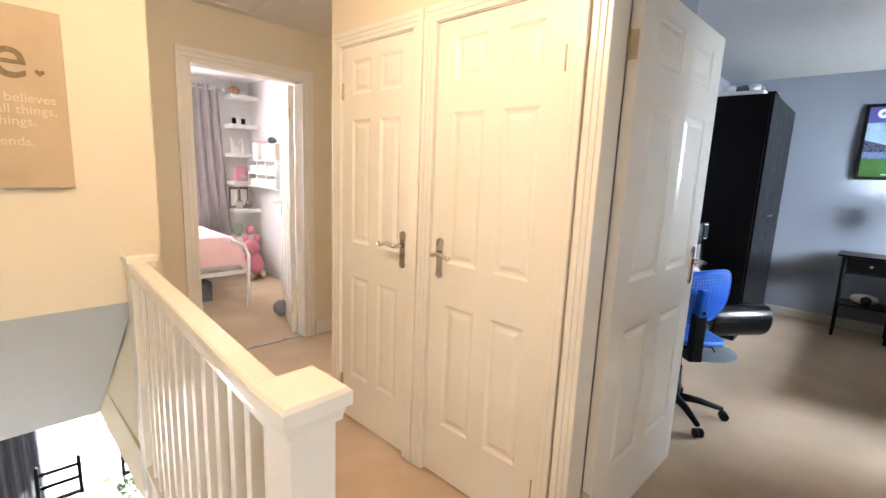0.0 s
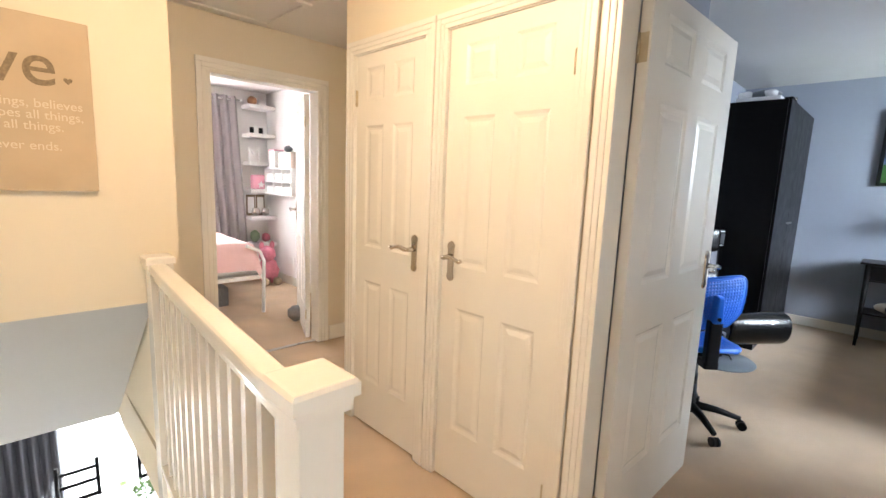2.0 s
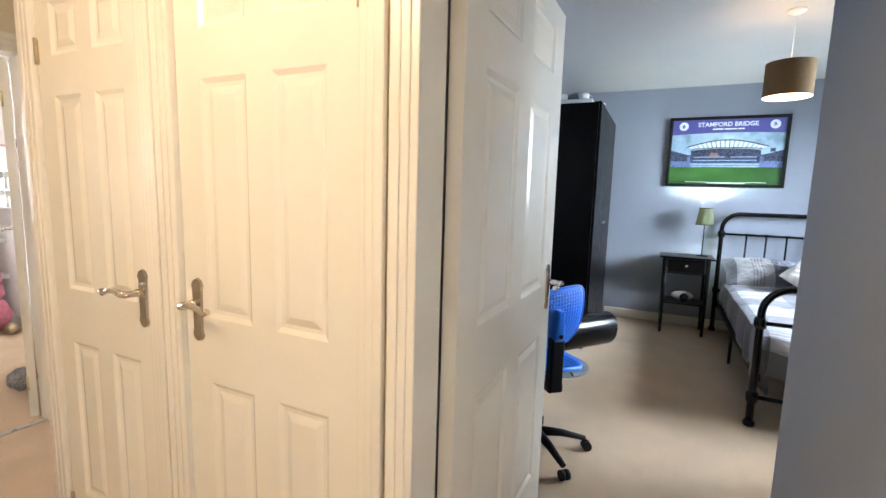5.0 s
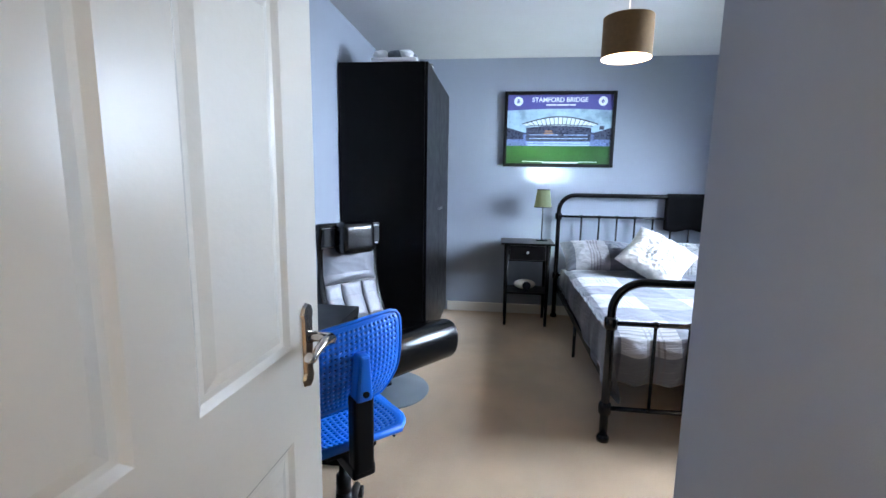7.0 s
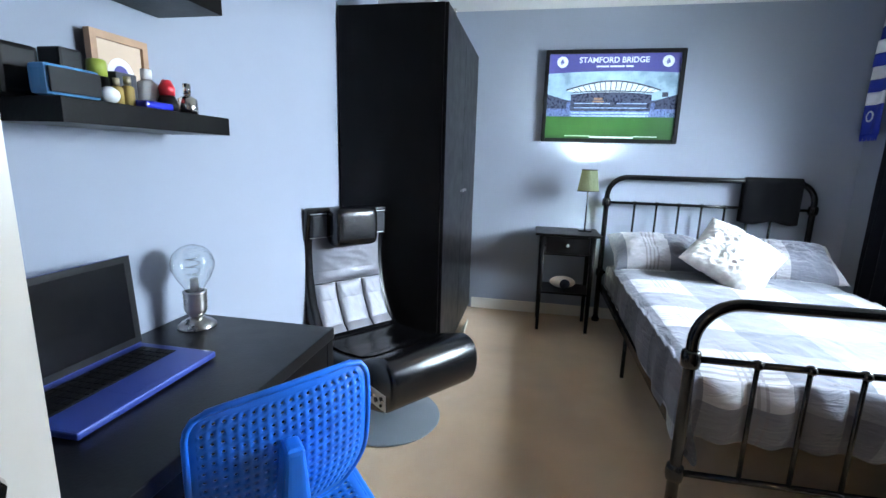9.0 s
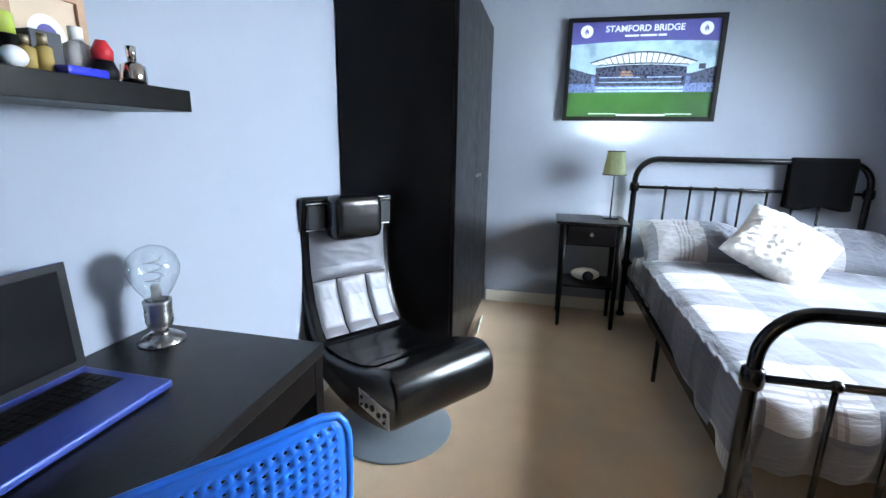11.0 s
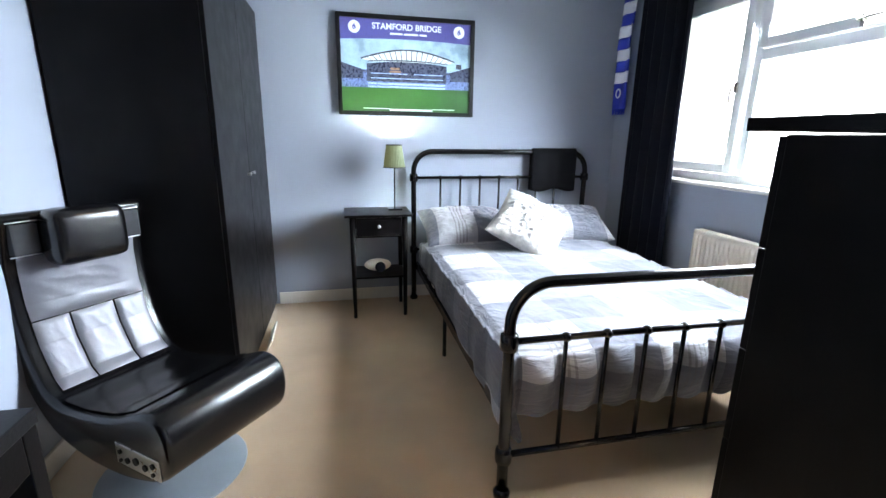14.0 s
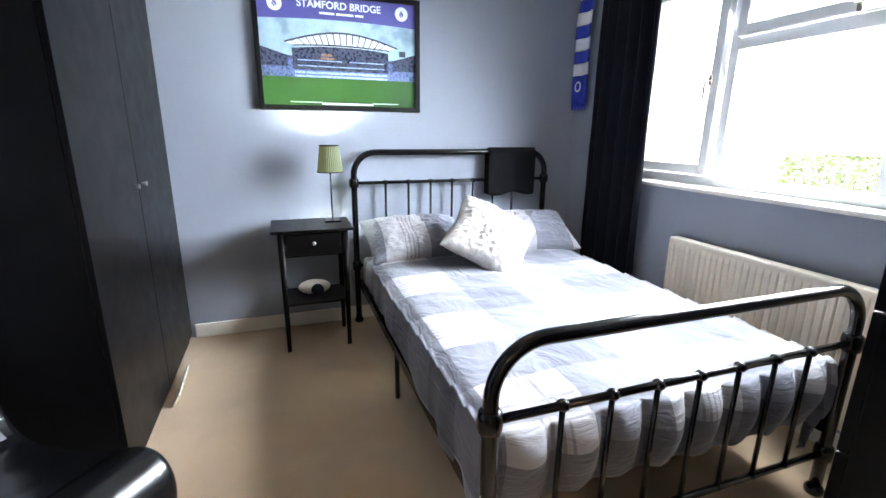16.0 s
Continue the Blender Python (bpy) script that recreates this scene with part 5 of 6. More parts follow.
bottle("red_bottle", 3.255, 1.41, [(0.024, 0), (0.026, 0.02), (0.018, 0.04)], BLACKPLASTIC, "red and black rounded bottle on the shelf", [(0.018, 0.041), (0.020, 0.06), (0.010, 0.08)], REDP)
bottle("glass_bottle", 3.315, 1.40, [(0.024, 0), (0.026, 0.015), (0.024, 0.04), (0.009, 0.05)], CHROME, "clear silver fist-shaped perfume bottle on the shelf", [(0.009, 0.051), (0.010, 0.08)], CHROME, seg=8)
bx = boxpart("shelf_speaker", (3.02, 3.12, 1.42, 1.50, 1.741, 1.90), BLACKPLASTIC, r=0.01)
tagged(bx, "black box standing on the upper wall shelf", "box")

# ---- on the desk ----
LAPB = material("blue_laptop_shell", (0.035, 0.06, 0.27), 0.32, metal=0.3, vary=0.03)
lt = thing("laptop", (2.975, 1.37, DT + 0.001), label="open blue laptop with black screen on the black desk", category="laptop")
boxpart("base", (-0.19, 0.19, -0.12, 0.115, 0.003, 0.020), LAPB, lt, r=0.005)
kb = boxpart("keyboard", (-0.165, 0.165, -0.02, 0.085, 0.0202, 0.0212), BLACKPLASTIC, lt, r=0)
bm = bmesh.new()
for i in range(15):
    for j in range(5):
        x, y = -0.16 + i * 0.0215, -0.017 + j * 0.0205
        box(bm, x, x + 0.0185, y, y + 0.017, 0.0214, 0.0228)
tagged(part("keys", bm, BLACKPLASTIC, kb), kind="stuff")
boxpart("touchpad", (-0.05, 0.05, -0.10, -0.04, 0.0202, 0.0206), LAPB, lt, r=0)
TL = pose(0, 0.110, 0.02, -3, 0, 0)
bm = bmesh.new()
softbox(bm, -0.19, 0.19, 0, 0.008, 0, 0.245, r=0.003, m=TL)
ld = part("lid", bm, LAPB, lt)
bm = bmesh.new()
box(bm, -0.1895, 0.1895, -0.0015, -0.0005, 0.004, 0.2445, m=TL)
part("bezel", bm, BLACKPLASTIC, ld)
bm = bmesh.new()
box(bm, -0.170, 0.170, -0.003, -0.002, 0.022, 0.228, m=TL)
part("screen", bm, material("dark_screen", (0.003, 0.003, 0.004), 0.25, spec=0.12), ld)
bl = thing("bulb_lamp", (3.355, 1.462, DT + 0.001), label="brushed steel novelty lamp with large clear bulb on the desk", category="lamp")
bm = bmesh.new()
lathe(bm, [(0.056, 0.0), (0.056, 0.004), (0.046, 0.014), (0.026, 0.026), (0.016, 0.032)])
part("foot", bm, STEEL, bl)
bm = bmesh.new()
lathe(bm, [(0.016, 0.03), (0.032, 0.05)] + [(0.032 + (0.002 if k % 2 else 0), 0.055 + 0.006 * k) for k in range(9)] + [(0.034, 0.108), (0.034, 0.114), (0.028, 0.115)])
part("socket", bm, STEEL, bl)
bm = bmesh.new()
lathe(bm, [(0.027, 0.115), (0.030, 0.128), (0.046, 0.152), (0.060, 0.185), (0.062, 0.205), (0.054, 0.232), (0.034, 0.252), (0.010, 0.260), (0.001, 0.2605)], seg=36)
bb = part("bulb", bm, CLEAR, bl, "clear glass bulb")
sm = bb.modifiers.new("thick", "SOLIDIFY")
sm.thickness = 0.0012
bm = bmesh.new()
lathe(bm, [(0.012, 0.112), (0.012, 0.15), (0.009, 0.156)])
part("inner_stem", bm, WHITEPLASTIC, bl)
bm = bmesh.new()
tube(bm, [(0.02 * math.cos(t * 2.4), 0.02 * math.sin(t * 2.4), 0.158 + 0.009 * t) for t in (k * 0.45 for k in range(18))], 0.0011, 5)
part("filament", bm, CHROME, bl)
for k in range(4):
    pp = boxpart("papers", (3.16 + 0.006 * k, 3.37 + 0.004 * k, 1.10 + 0.01 * k, 1.38 + 0.008 * k, DT - 0.1335 + 0.0042 * k, DT - 0.130 + 0.0042 * k), WHITEPLASTIC, r=0)
    tagged(pp, "sheet of white paper on the shelf under the desktop", "paper", "papers under the desktop")

# ---- scarf ----
SCW, SCB = material("white_knit", (0.72, 0.72, 0.74), 0.9, bump=0.6, bump_scale=150), material("royal_blue_knit", (0.02, 0.04, 0.38), 0.9, bump=0.6, bump_scale=150)
sc = thing("scarf", (5.93, WY + 0.045, 1.55), label="blue and white striped knitted scarf hanging by the curtain", category="scarf")


def scarf_fn(z0, z1):
    return lambda i, j: Vector((-0.085 + 0.17 * i, 0.012 * math.sin(i * 7 + (z0 + (z1 - z0) * j) * 4) + 0.008, z0 + (z1 - z0) * j))


zz = 0.0
bands = [(0.20, 1)] + [(0.085, k % 2) for k in range(8)]
for h, col in bands:
    bm = bmesh.new()
    grid(bm, scarf_fn(zz, zz + h), 10, 4)
    o = part("stripe", bm, SCB if col else SCW, sc)
    sm = o.modifiers.new("thick", "SOLIDIFY")
    sm.thickness = 0.008
    zz += h
bm = bmesh.new()
for k in range(9):
    x = -0.08 + 0.02 * k
    tube(bm, [(x, 0.012, 0.002), (x + 0.004 * math.sin(k * 3), 0.014, -0.045)], 0.006, 6, radii=[0.007, 0.004])
part("fringe", bm, SCB, sc)
bm = bmesh.new()
bm.faces.new([bm.verts.new((0.0 + 0.038 * math.cos(t), 0.028, 0.12 + 0.038 * math.sin(t))) for t in (2 * math.pi * k / 24 for k in range(24))])
part("badge", bm, SCW, sc)
bm = bmesh.new()
bm.faces.new([bm.verts.new((0.0 + 0.022 * math.cos(t), 0.0292, 0.12 + 0.026 * math.sin(t))) for t in (2 * math.pi * k / 20 for k in range(20))])
part("badge_mark", bm, SCB, sc)

# ---- on the wardrobe ----
bm = bmesh.new()
softbox(bm, 4.71, 4.95, 1.02, 1.34, WT + 0.001, WT + 0.035, r=0.01)
tagged(part("flat_box", bm, WHITEPLASTIC), "white flat box lying on top of the wardrobe", "box")
for k, (x, y, s, mt) in enumerate(((4.78, 1.28, 0.055, WHITEPLASTIC), (4.80, 1.18, 0.06, BASEGREY), (4.77, 1.10, 0.05, WHITEPLASTIC), (4.85, 1.24, 0.05, BLUEGL), (4.84, 1.08, 0.045, BASEGREY))):
    bm = bmesh.new()
    b2 = bmesh.new()
    bmesh.ops.create_icosphere(b2, subdivisions=2, radius=s)
    for v in b2.verts:
        v.co *= 1 + 0.35 * noise.noise(v.co * 30 + Vector((k, 0, 0)))
        v.co.z *= 0.6
    join(bm, b2, Matrix.Translation((x, y, WT + 0.066)))
    tagged(part("crumpled_bag", bm, mt), "crumpled plastic bag heaped on the white box", "bag")
cm = thing("toy_camera", (4.95, 1.0, WT + 0.001), label="small black and white camera on the wardrobe edge", category="camera")
boxpart("body", (-0.035, 0.035, -0.03, 0.03, 0, 0.05), BLACKPLASTIC, cm, r=0.006)
bm = bmesh.new()
tube(bm, [(0, -0.03, 0.025), (0, -0.055, 0.025)], 0.018, 14)
part("lens", bm, CHROME, cm)
mg = boxpart("magazine", (-0.16, 0.16, -0.004, 0.004, 0, 0.075), material("magazine_cover", (0.70, 0.68, 0.55), 0.4, vary=0.5, scale=35), r=0)
mg.matrix_world = pose(5.37, 0.915, 0.003, 30, 0, 2)
tagged(mg, "thin printed magazine leaning at the wardrobe's foot", "magazine")

# ---- outside the bedroom window ----
bd = solid("backdrop", (-40, 50, -16.1, -16, -6, 45), OUTGLOW, "bright overcast haze beyond the window")
bush = thing("bush", (11.2, -14.6, -2.1), label="green garden bush outside the bedroom window, leaves lightened for glare", category="bush")
bm = bmesh.new()
rnd = random.Random(4)
for k in range(2200):
    th, ph, r = rnd.uniform(0, 6.28), rnd.uniform(-0.6, 1.5), rnd.uniform(0.55, 1.0) ** 0.5
    c0 = Vector((1.9 * r * math.cos(th) * math.cos(ph), 0.8 * r * math.sin(th) * math.cos(ph), 2.2 + 1.25 * r * math.sin(ph) + 0.3 * math.sin(th * 3)))
    e1 = Vector((rnd.uniform(-1, 1), rnd.uniform(-1, 1), rnd.uniform(-1, 1))).normalized() * 0.075
    e2 = e1.orthogonal().normalized() * 0.045
    bm.faces.new([bm.verts.new(c0 + q) for q in (e1, e2, -e1, -e2)])
# Leaf colour lightened to stand in for bright sky washing it out.
tagged(part("leaves", bm, material("glare_washed_foliage", (0.34, 0.42, 0.22), 0.8, vary=0.4, scale=5), bush), kind="stuff")
bm = bmesh.new()
for k in range(6):
    tube(bm, [(0.1 * k - 0.3, 0, 0), (0.35 * k - 0.9, 0.1, 1.3), (0.5 * k - 1.3, 0.05, 2.6)], 0.04, 6, radii=[0.06, 0.04, 0.01])
part("stems", bm, WOODF, bush)
solid("ground", (-30, 40, -40, 30, -2.9, -2.75), FOIL, "lawn outside the house")

# ---- landing details ----
lh = thing("loft_hatch", label="white loft hatch with a moulded frame", kind="structure")
bm = bmesh.new()
for d in ((0.98, 1.53, 3.33, 3.37), (0.98, 1.53, 2.80, 2.84), (0.98, 1.02, 2.84, 3.33), (1.49, 1.53, 2.84, 3.33)):
    softbox(bm, *d, LH - 0.014, LH - 0.001, r=0.003)
part("frame", bm, CEIL_LIT, lh)
sk = thing("wall_socket", (1.0, PY - 0.001, 0.30), label="brushed steel double socket low on the cream wall", category="socket")
boxpart("plate", (-0.075, 0.075, -0.006, 0, -0.045, 0.045), STEEL, sk, r=0.002)
for x in (-0.037, 0.037):
    boxpart("outlet", (x - 0.024, x + 0.024, -0.0075, -0.0062, -0.03, 0.018), WHITEPLASTIC, sk, r=0)
    boxpart("switch", (x - 0.008, x + 0.008, -0.010, -0.0062, 0.022, 0.038), WHITEPLASTIC, sk, r=0.001)
boxpart("threshold", (PO0 + 0.001, PO1 - 0.001, PY + 0.03, PY + 0.065, 0.0005, 0.006), STEEL, r=0.002)["kind"] = "structure"

# ---- pink bedroom ----
QY, QX1, QH = 6.05, 2.68, 2.34
bm = bmesh.new()
for d in ((-0.6, 0.75, QY, QY + 0.15, 0, QH), (1.86, QX1, QY, QY + 0.15, 0, QH), (0.75, 1.86, QY, QY + 0.15, 0, 0.97), (0.75, 1.86, QY, QY + 0.15, 2.03, QH)):
    box(bm, *d)
tagged(part("wall_pink_far", bm, WHITEWALL), "white painted wall with a window in the far bedroom", kind="structure")
solid("wall_pink_east", (QX1, QX1 + 0.1, PY + 0.1, QY + 0.15, 0, QH), WHITEWALL, "white painted side wall of the far bedroom")
solid("wall_pink_west", (-0.7, -0.6, PY + 0.1, QY + 0.15, 0, QH), WHITEWALL, "white painted side wall of the far bedroom")
solid("wall_pink_near", (-0.6, 0.55, PY + 0.35, PY + 0.45, 0, QH), WHITEWALL, "white painted near wall of the far bedroom")
solid("ceiling_pink", (-0.7, QX1 + 0.1, PY + 0.1, QY + 0.15, QH, QH + 0.1), WHITEWALL, "white ceiling of the far bedroom")
for d in ((QX1 - 0.016, QX1 - 0.001, PY + 0.11, QY - 0.02, 0, 0.10), (-0.5, QX1 - 0.02, QY - 0.016, QY - 0.001, 0, 0.10)):
    solid("baseboard", d, GLOSS, "white gloss painted skirting board", r=0.004)
w2 = window("window_2", 0.75, 1.86, 0.97, 2.03, QY + 0.09, (1.3,), "white plastic window of the far bedroom")
pane(w2, 0.805, 1.2725, 1.025, 1.975, QY + 0.09)
pane(w2, 1.3275, 1.805, 1.025, 1.975, QY + 0.09)
bm = bmesh.new()
softbox(bm, 0.72, 1.89, QY - 0.03, QY + 0.05, 0.95, 0.968, r=0.005)
part("window_sill", bm, GLOSS, w2)
solid("backdrop_2", (-30, 40, 22, 22.1, -6, 30), OUTGLOW, "bright overcast haze beyond the far window")
t2 = thing("tree", (1.6, 12.5, -2.6), label="leafy green tree outside the far bedroom window", category="tree")
bm = bmesh.new()
for k in range(2600):
    th, ph, r = rnd.uniform(0, 6.28), rnd.uniform(-1.3, 1.5), rnd.uniform(0.4, 1.0) ** 0.5
    q = 1 + 0.3 * math.sin(th * 3) * math.cos(ph * 4)
    c0 = Vector((2.4 * r * q * math.cos(th) * math.cos(ph), 1.4 * r * q * math.sin(th) * math.cos(ph), 4.4 + 2.0 * r * math.sin(ph)))
    e1 = Vector((rnd.uniform(-1, 1), rnd.uniform(-1, 1), rnd.uniform(-1, 1))).normalized() * 0.11
    e2 = e1.orthogonal().normalized() * 0.06
    bm.faces.new([bm.verts.new(c0 + q2) for q2 in (e1, e2, -e1, -e2)])
tagged(part("crown", bm, material("bright_foliage", (0.12, 0.30, 0.05), 0.7, vary=0.4), t2), kind="stuff")
bm = bmesh.new()
tube(bm, [(0, 0, 0), (0.05, 0, 1.6), (-0.05, 0.1, 3.2), (0.2, 0, 4.6)], 0.15, 10, radii=[0.2, 0.15, 0.1, 0.03])
tube(bm, [(-0.02, 0, 2.4), (-0.7, 0.1, 3.4), (-1.2, 0, 4.4)], 0.06, 8, radii=[0.09, 0.06, 0.02])
tube(bm, [(0.0, 0, 2.8), (0.8, -0.1, 3.8), (1.3, 0, 4.7)], 0.06, 8, radii=[0.08, 0.05, 0.02])
part("trunk", bm, WOODF, t2)
curtain("curtain", 1.87, 2.27, QY - 0.09, 0.12, 2.24, 4, 0.035, GREYCURTAIN, "grey lined curtain beside the far bedroom window", lean=0.10)
cp = thing("curtain_pole", label="white curtain pole over the far bedroom window", category="curtain pole")
bm = bmesh.new()
tube(bm, [(0.6, QY - 0.09, 2.20), (2.32, QY - 0.09, 2.20)], 0.012, 10)
ball(bm, (2.345, QY - 0.09, 2.20), 0.022)
part("pole", bm, WHITEPLASTIC, cp)
boxpart("bracket", (2.29, 2.31, QY - 0.08, QY - 0.001, 2.19, 2.21), WHITEPLASTIC, cp)
pb = thing("single_bed", label="white metal single bed in the far bedroom", category="bed")
bm = bmesh.new()
tube(bm, [(1.93, 4.50, 0), (1.95, 4.52, 0.40), (1.97, 4.56, 0.50), (1.93, 4.56, 0.60), (1.80, 4.56, 0.66)], 0.016, 10)
part("leg", bm, WHITEPLASTIC, pb)
bm = bmesh.new()
tube(bm, [(1.97, 5.90, 0), (1.97, 5.90, 0.60)], 0.016, 10)
part("leg", bm, WHITEPLASTIC, pb)
bm = bmesh.new()
softbox(bm, 1.94, 1.975, 4.54, 5.90, 0.33, 0.37, r=0.005)
softbox(bm, 0.55, 1.94, 4.53, 4.56, 0.33, 0.37, r=0.005)
part("side_rail", bm, WHITEPLASTIC, pb)
bm = bmesh.new()
tube(bm, [(0.6, 4.54, 0), (0.6, 4.54, 0.33)], 0.016, 10)
part("leg", bm, WHITEPLASTIC, pb)
bm = bmesh.new()
softbox(bm, 0.45, 1.93, 4.57, 5.92, 0.371, 0.60, r=0.06, seg=4)
tagged(part("mattress", bm, WHITEWALL), "white mattress on the single bed", "mattress")
bm = bmesh.new()
grid(bm, lambda i, j: Vector((0.42 + 1.55 * i, 4.52 + 1.40 * j, 0.635 + 0.09 * math.sin(math.pi * min(1, i * 1.02)) ** 0.4 * math.sin(math.pi * (0.04 + 0.93 * j)) ** 0.3 - (0.27 * max(0, (i - 0.94) / 0.06) ** 1.5) - (0.24 * max(0, (0.05 - j) / 0.05)) + 0.01 * noise.noise(Vector((i * 6, j * 6, 0))))), 50, 40)
tagged(part("bedspread", bm, PINK), "pale pink bedspread over the single bed", "bedspread")
for k in range(6):
    z = 0.44 + 0.335 * k
    s = thing("wall_shelf", label="white floating shelf with trinkets in the far bedroom corner", category="shelf", group="white corner shelves")
    boxpart("board", (2.36, QX1 - 0.001, QY - 0.26, QY - 0.02, z, z + 0.045), WHITEPLASTIC, s, r=0.003)


def lump(name, at, s, mat, label, cat, seed=0):
    bm = bmesh.new()
    b2 = bmesh.new()
    bmesh.ops.create_icosphere(b2, subdivisions=3, radius=1)
    for v in b2.verts:
        v.co *= 1 + 0.18 * noise.noise(v.co * 2.2 + Vector((seed, 0, 0)))
        v.co = Vector((v.co.x * s[0], v.co.y * s[1], v.co.z * s[2]))
    for f in b2.faces:
        f.smooth = True
    join(bm, b2, Matrix.Translation(at))
    return tagged(part(name, bm, mat), label, cat)


BROWNTOY = material("brown_plush", (0.30, 0.15, 0.08), 0.9, vary=0.5, scale=30)
lump("soft_toy", (2.44, 5.90, 2.115 + 0.095), (0.055, 0.05, 0.055), BROWNTOY, "small brown soft toy on the top white shelf", "soft toy", 1)
lump("soft_toy", (2.55, 5.90, 2.115 + 0.085), (0.06, 0.04, 0.04), WHITEWALL, "small cream soft toy on the top white shelf", "soft toy", 2)
for k in range(4):
    bx = boxpart("photo_block", (2.40 + 0.055 * k, 2.445 + 0.055 * k, 5.88, 5.90, 1.826, 1.90 + 0.02 * (k % 2)), (BLACKPLASTIC, WHITEPLASTIC)[k % 2], r=0.002)
    tagged(bx, "small black or white photo block on a white shelf", "photo", "photo blocks")
o = text("M", 0.24, WHITEPLASTIC, pose(2.43, 5.84, 1.492, 90, 0, 0), None, name="letter", extrude=0.012, bold=0.0)
tagged(o, "white freestanding letter M on the middle white shelf", "letter")
bx = boxpart("pink_case", (2.40, 2.56, 5.84, 5.92, 1.156, 1.33), PINKPAINT, r=0.02)
tagged(bx, "pink toy case with a star on a white shelf", "toy case")
bm = bmesh.new()
pts = [((0.045 if k % 2 == 0 else 0.019) * math.sin(math.pi * k / 5), (0.045 if k % 2 == 0 else 0.019) * math.cos(math.pi * k / 5)) for k in range(10)]
fa = [bm.verts.new((2.50 + x, 5.835, 1.21 + z)) for x, z in pts]
fb = [bm.verts.new((2.50 + x, 5.82, 1.21 + z)) for x, z in pts]
bm.faces.new(fa[::-1])
bm.faces.new(fb)
for k in range(10):
    bm.faces.new((fa[k], fa[(k + 1) % 10], fb[(k + 1) % 10], fb[k]))
tagged(part("star", bm, WHITEPLASTIC), "white wooden star leaning on the pink case", "star")
fr2 = thing("picture_frame", (2.48, 5.96, 0.822), label="dark double photo frame on a white shelf", category="picture frame")
for x in (-0.06, 0.06):
    boxpart("frame", (x - 0.055, x + 0.055, 0, 0.015, 0, 0.26), WORDBROWN, fr2)
    boxpart("picture", (x - 0.04, x + 0.04, -0.002, -0.0005, 0.03, 0.23), WHITEPLASTIC, fr2, r=0)
for x in (2.44, 2.56):
    lump("silver_trinket", (x, 5.86, 0.875), (0.05, 0.03, 0.05), CHROME, "round silver trinket before the photo frame", "trinket", x)
lump("green_box", (2.43, 5.88, 0.565), (0.06, 0.05, 0.075), material("sage_paint", (0.25, 0.33, 0.22), 0.5), "sage green box on the lowest white shelf", "box", 5)
lump("soft_toy", (2.57, 5.88, 0.545), (0.05, 0.05, 0.055), PINKTOY, "small pink soft toy on the lowest white shelf", "soft toy", 6)
toy = thing("unicorn_toy", (2.47, 5.62, 0), label="large pink plush toy with gold feet sitting on the carpet", category="soft toy")
for nm, at, s, mt in (("body", (0, 0, 0.17), (0.13, 0.12, 0.16), PINKTOY), ("head", (-0.02, -0.03, 0.38), (0.10, 0.10, 0.10), PINKTOY), ("ear", (-0.07, 0, 0.48), (0.03, 0.02, 0.05), PINKTOY),
                      ("ear", (0.06, 0, 0.48), (0.03, 0.02, 0.05), PINKTOY), ("foot", (-0.08, -0.12, 0.05), (0.05, 0.06, 0.05), BRASSY), ("foot", (0.07, -0.12, 0.05), (0.05, 0.06, 0.05), BRASSY)):
    o = lump(nm, at, s, mt, "", "", at[2] * 9)
    o.parent = toy
lump("wool_ball", (2.05, 4.07, 0.072), (0.075, 0.075, 0.072), GREYWOOL, "grey woollen door-stop ball on the carpet", "door stop", 3)
cu = thing("cube_shelf", label="white wall-mounted unit of six cubbies with white trays", category="shelf")
cy0, cy1, cz0, cz1, cxo = 5.08, 5.775, 1.10, 1.42, QX1 - 0.16
for k in range(4):
    y = cy0 + (cy1 - cy0 - 0.016) * k / 3
    boxpart("upright", (cxo, QX1 - 0.002, y, y + 0.016, cz0, cz1), WHITEPLASTIC, cu, r=0.001)
for z in (cz0, (cz0 + cz1) / 2 - 0.008, cz1 - 0.016):
    for k in range(3):
        y = cy0 + (cy1 - cy0 - 0.016) * k / 3
        boxpart("shelf", (cxo, QX1 - 0.002, y + 0.016, y + (cy1 - cy0 - 0.016) / 3, z, z + 0.016), WHITEPLASTIC, cu, r=0.001)
for k in range(3):
    for z in (cz0 + 0.018, (cz0 + cz1) / 2 + 0.01):
        y = cy0 + (cy1 - cy0 - 0.016) * k / 3 + 0.022
        boxpart("tray", (cxo + 0.012, QX1 - 0.01, y, y + 0.19, z, z + 0.085), WHITEPLASTIC, cu, r=0.004)
hb = thing("toy_house", (QX1 - 0.085, 5.60, 1.421), label="white toy house standing on the cube unit", category="toy")
boxpart("body", (-0.06, 0.06, -0.07, 0.07, 0, 0.20), WHITEPLASTIC, hb)
boxpart("roof", (-0.065, 0.065, -0.075, 0.075, 0.201, 0.215), PINKPAINT, hb)
bx = boxpart("pale_box", (QX1 - 0.15, QX1 - 0.01, 5.10, 5.42, 1.421, 1.60), material("blush_card", (0.62, 0.50, 0.44), 0.6), r=0.004)
tagged(bx, "blush pink storage box on the cube unit", "box")
lump("bird_ornament", (QX1 - 0.08, 5.30, 1.641), (0.05, 0.03, 0.04), BASEGREY, "small grey and pink bird on the storage box", "ornament", 8)
bx = boxpart("storage_box", (1.50, 1.75, 4.9, 5.2, 0.001, 0.20), GREYWOOL, r=0.02)
tagged(bx, "grey fabric storage box under the single bed", "box")
boxpart("wall_socket", (QX1 - 0.008, QX1 - 0.001, 5.35, 5.49, 0.26, 0.345), WHITEPLASTIC)["kind"] = "structure"

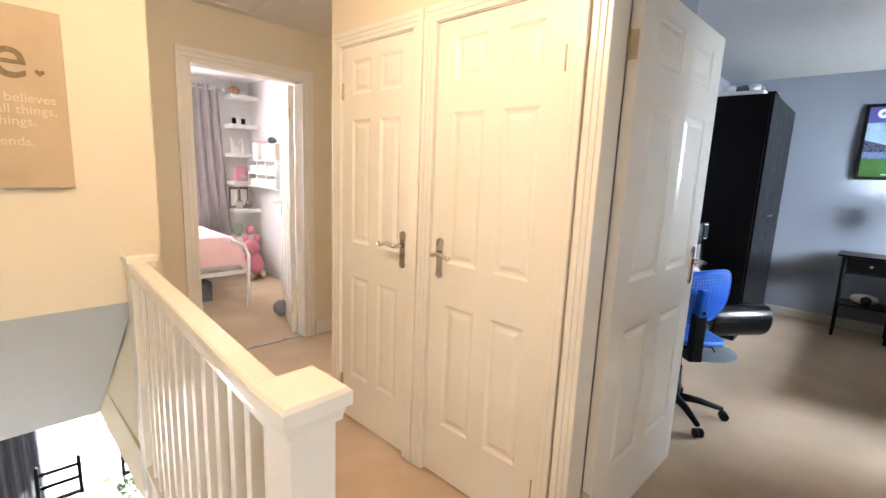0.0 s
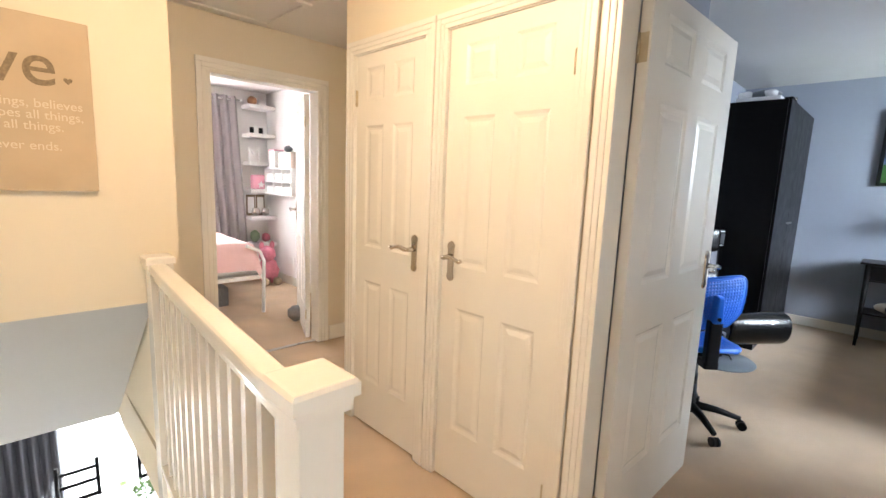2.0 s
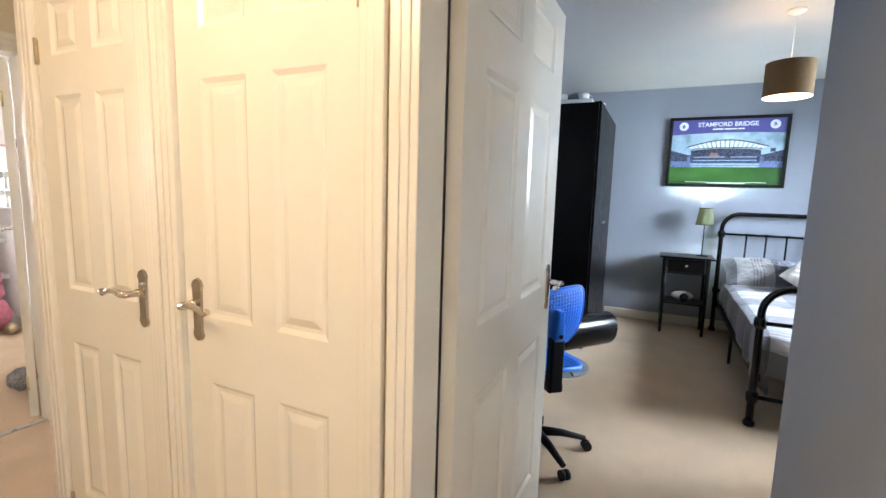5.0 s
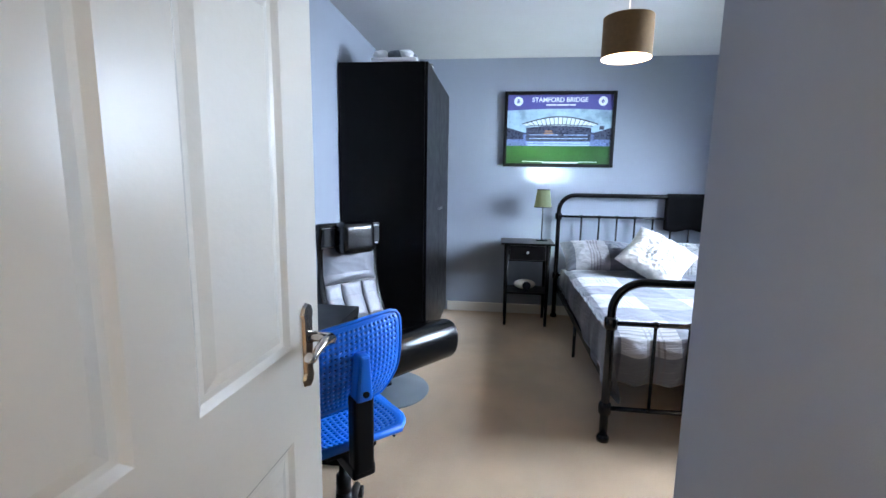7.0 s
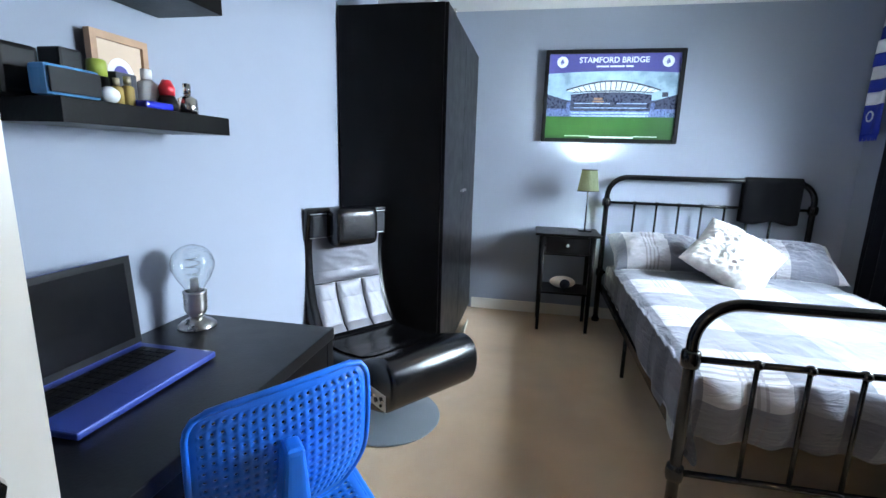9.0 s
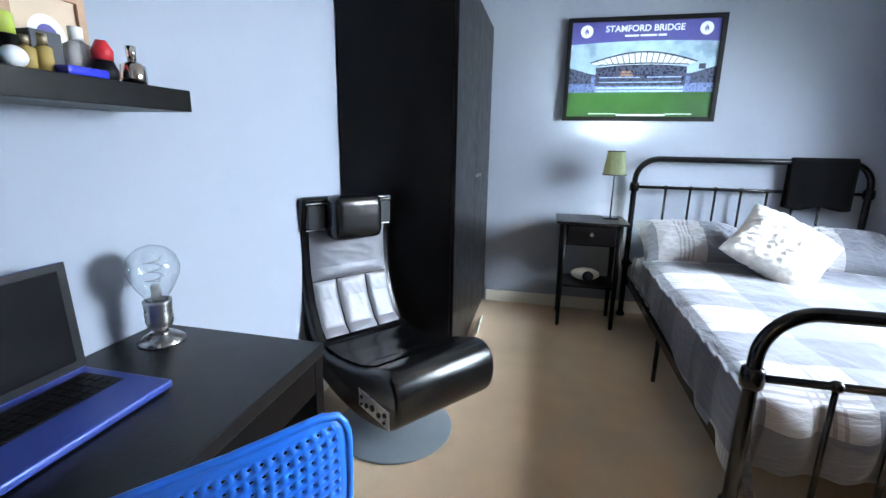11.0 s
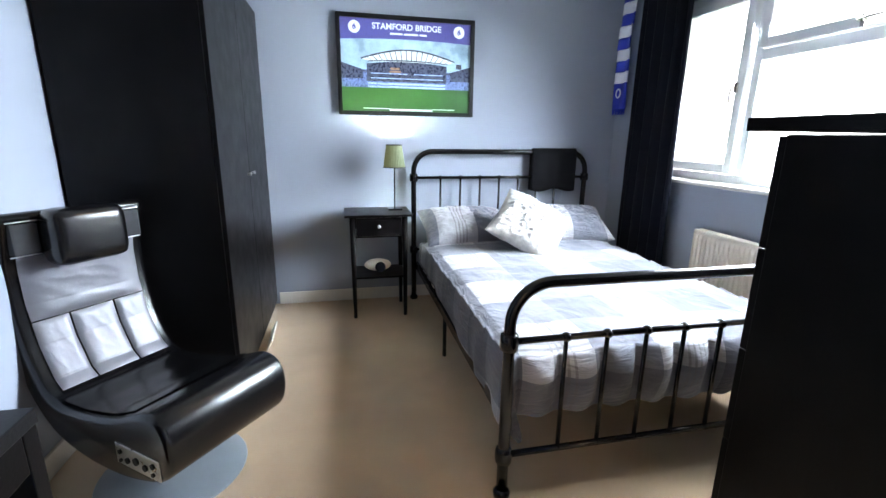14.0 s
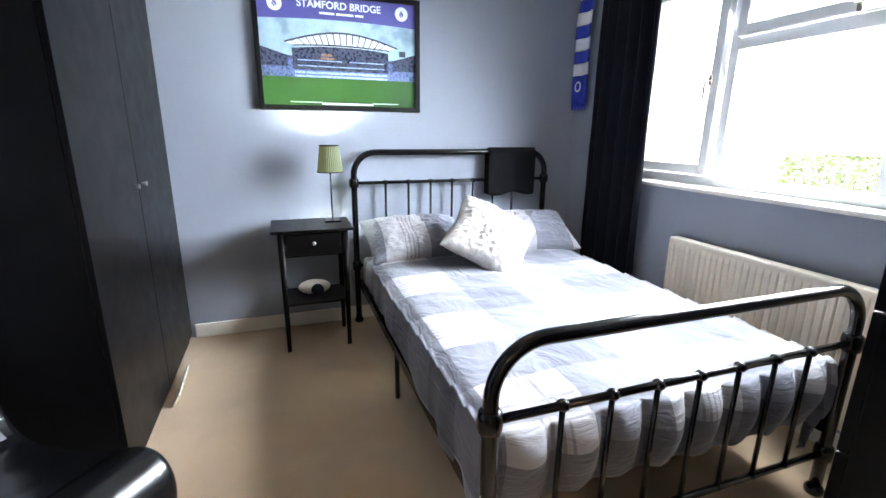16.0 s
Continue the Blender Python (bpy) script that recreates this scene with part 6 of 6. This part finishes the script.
# ---- dining room below ----
DZ = -2.60
DF_ = material("pale_oak_floor", (0.55, 0.50, 0.44), 0.35, vary=0.12, scale=4)
solid("floor_lower", (-1.1, 3.0, 0.9, 6.6, DZ - 0.1, DZ), DF_, "pale floor of the dining room below")
solid("wall_lower_west", (-1.2, -1.1, 3.8, 6.6, DZ, -0.25), WHITEWALL, "white wall of the dining room below")
solid("wall_lower_near", (-1.1, 3.0, 0.8, 0.9, DZ, -0.25), WHITEWALL, "white wall of the room below")
solid("wall_lower_east", (3.0, 3.1, 0.9, 6.6, DZ, -0.25), WHITEWALL, "white wall of the dining room below")
bm = bmesh.new()
for d in ((-1.1, 0.10, 6.5, 6.6, DZ, -0.25), (1.9, 3.0, 6.5, 6.6, DZ, -0.25), (0.10, 1.9, 6.5, 6.6, -0.45, -0.25)):
    box(bm, *d)
tagged(part("wall_lower_far", bm, WHITEWALL), "white wall round the glazed garden door", kind="structure")
solid("ceiling_lower", (0.62, 3.0, 0.9, 6.6, -0.30, -0.255), CEIL_DIM, "white ceiling of the room below")
solid("ceiling_lower_2", (-1.1, 0.618, 3.81, 6.6, -0.30, -0.255), CEIL_DIM, "white ceiling of the room below")
d5 = thing("door_5", label="white glazed double garden door of the dining room", kind="structure")
for x0, x1 in ((0.10, 0.97), (1.03, 1.90)):
    bm = bmesh.new()
    for d in ((x0, x0 + 0.07, DZ, -0.45), (x1 - 0.07, x1, DZ, -0.45), (x0 + 0.07, x1 - 0.07, DZ, DZ + 0.09), (x0 + 0.07, x1 - 0.07, -0.54, -0.45)):
        softbox(bm, d[0], d[1], 6.52, 6.57, d[2], d[3], r=0.004)
    part("frame", bm, UPVC, d5)
    pane(d5, x0 + 0.07, x1 - 0.07, DZ + 0.09, -0.54, 6.545)
solid("backdrop_3", (-2, 4, 6.9, 7.0, -2.7, 1.5), OUTGLOW, "bright garden haze beyond the dining room door")
curtain("curtain", -0.10, 0.42, 6.38, DZ + 0.02, -0.4, 6, 0.035, material("charcoal_cloth", (0.05, 0.05, 0.06), 0.8, vary=0.15), "charcoal curtain drawn back in the dining room")
tb = thing("dining_table", label="pale dining table with dark legs in the room below", category="table")
boxpart("tabletop", (0.30, 1.75, 4.35, 5.42, -1.88, -1.85), TABLETOP, tb, r=0.006)
for x in (0.36, 1.69):
    for y in (4.41, 5.36):
        boxpart("leg", (x - 0.03, x + 0.03, y - 0.03, y + 0.03, DZ + 0.001, -1.881), BLACKWOOD, tb)
dc = thing("dining_chair", (0, 0, DZ), label="black ladder-back dining chair at the pale table", category="chair", group="chairs round the dining table")
for x in (-0.16, 0.16):
    bm = bmesh.new()
    tube(bm, [(x, 0.17, 0.001), (x, 0.18, 0.45), (x, 0.21, 1.02)], 0.018, 6)
    part("back_post", bm, BLACKWOOD, dc)
    bm = bmesh.new()
    tube(bm, [(x, -0.18, 0.001), (x, -0.18, 0.44)], 0.018, 6)
    part("leg", bm, BLACKWOOD, dc)
boxpart("seat", (-0.19, 0.19, -0.21, 0.19, 0.44, 0.465), BLACKWOOD, dc, r=0.008)
for z in (0.62, 0.78, 0.92):
    bm = bmesh.new()
    softbox(bm, -0.145, 0.145, 0.185, 0.203, z, z + 0.035, r=0.004)
    part("back_slat", bm, BLACKWOOD, dc)
copy_thing(dc, pose(1.20, 5.46, DZ + 0.001, 0, 0, 4))
copy_thing(dc, pose(1.12, 4.35, DZ + 0.001, 0, 0, 178))
dc.matrix_world = pose(0.50, 5.46, DZ + 0.001, 0, 0, -3)
pl = thing("table_plant", (0.95, 5.0, -1.85), label="small potted plant on the dining table", category="plant")
bm = bmesh.new()
lathe(bm, [(0.05, 0.001), (0.065, 0.09), (0.06, 0.09)])
part("pot", bm, WHITEPLASTIC, pl)
bm = bmesh.new()
for k in range(60):
    an, q = rnd.uniform(0, 6.28), rnd.uniform(0.03, 0.10)
    p = Vector((q * math.cos(an), q * math.sin(an), rnd.uniform(0.09, 0.22)))
    e1 = Vector((math.cos(an), math.sin(an), rnd.uniform(-0.3, 0.8))).normalized() * 0.03
    e2 = e1.orthogonal().normalized() * 0.012
    bm.faces.new([bm.verts.new(p + v) for v in (-e1, e2, e1, -e2)])
part("leaves", bm, FOIL, pl)
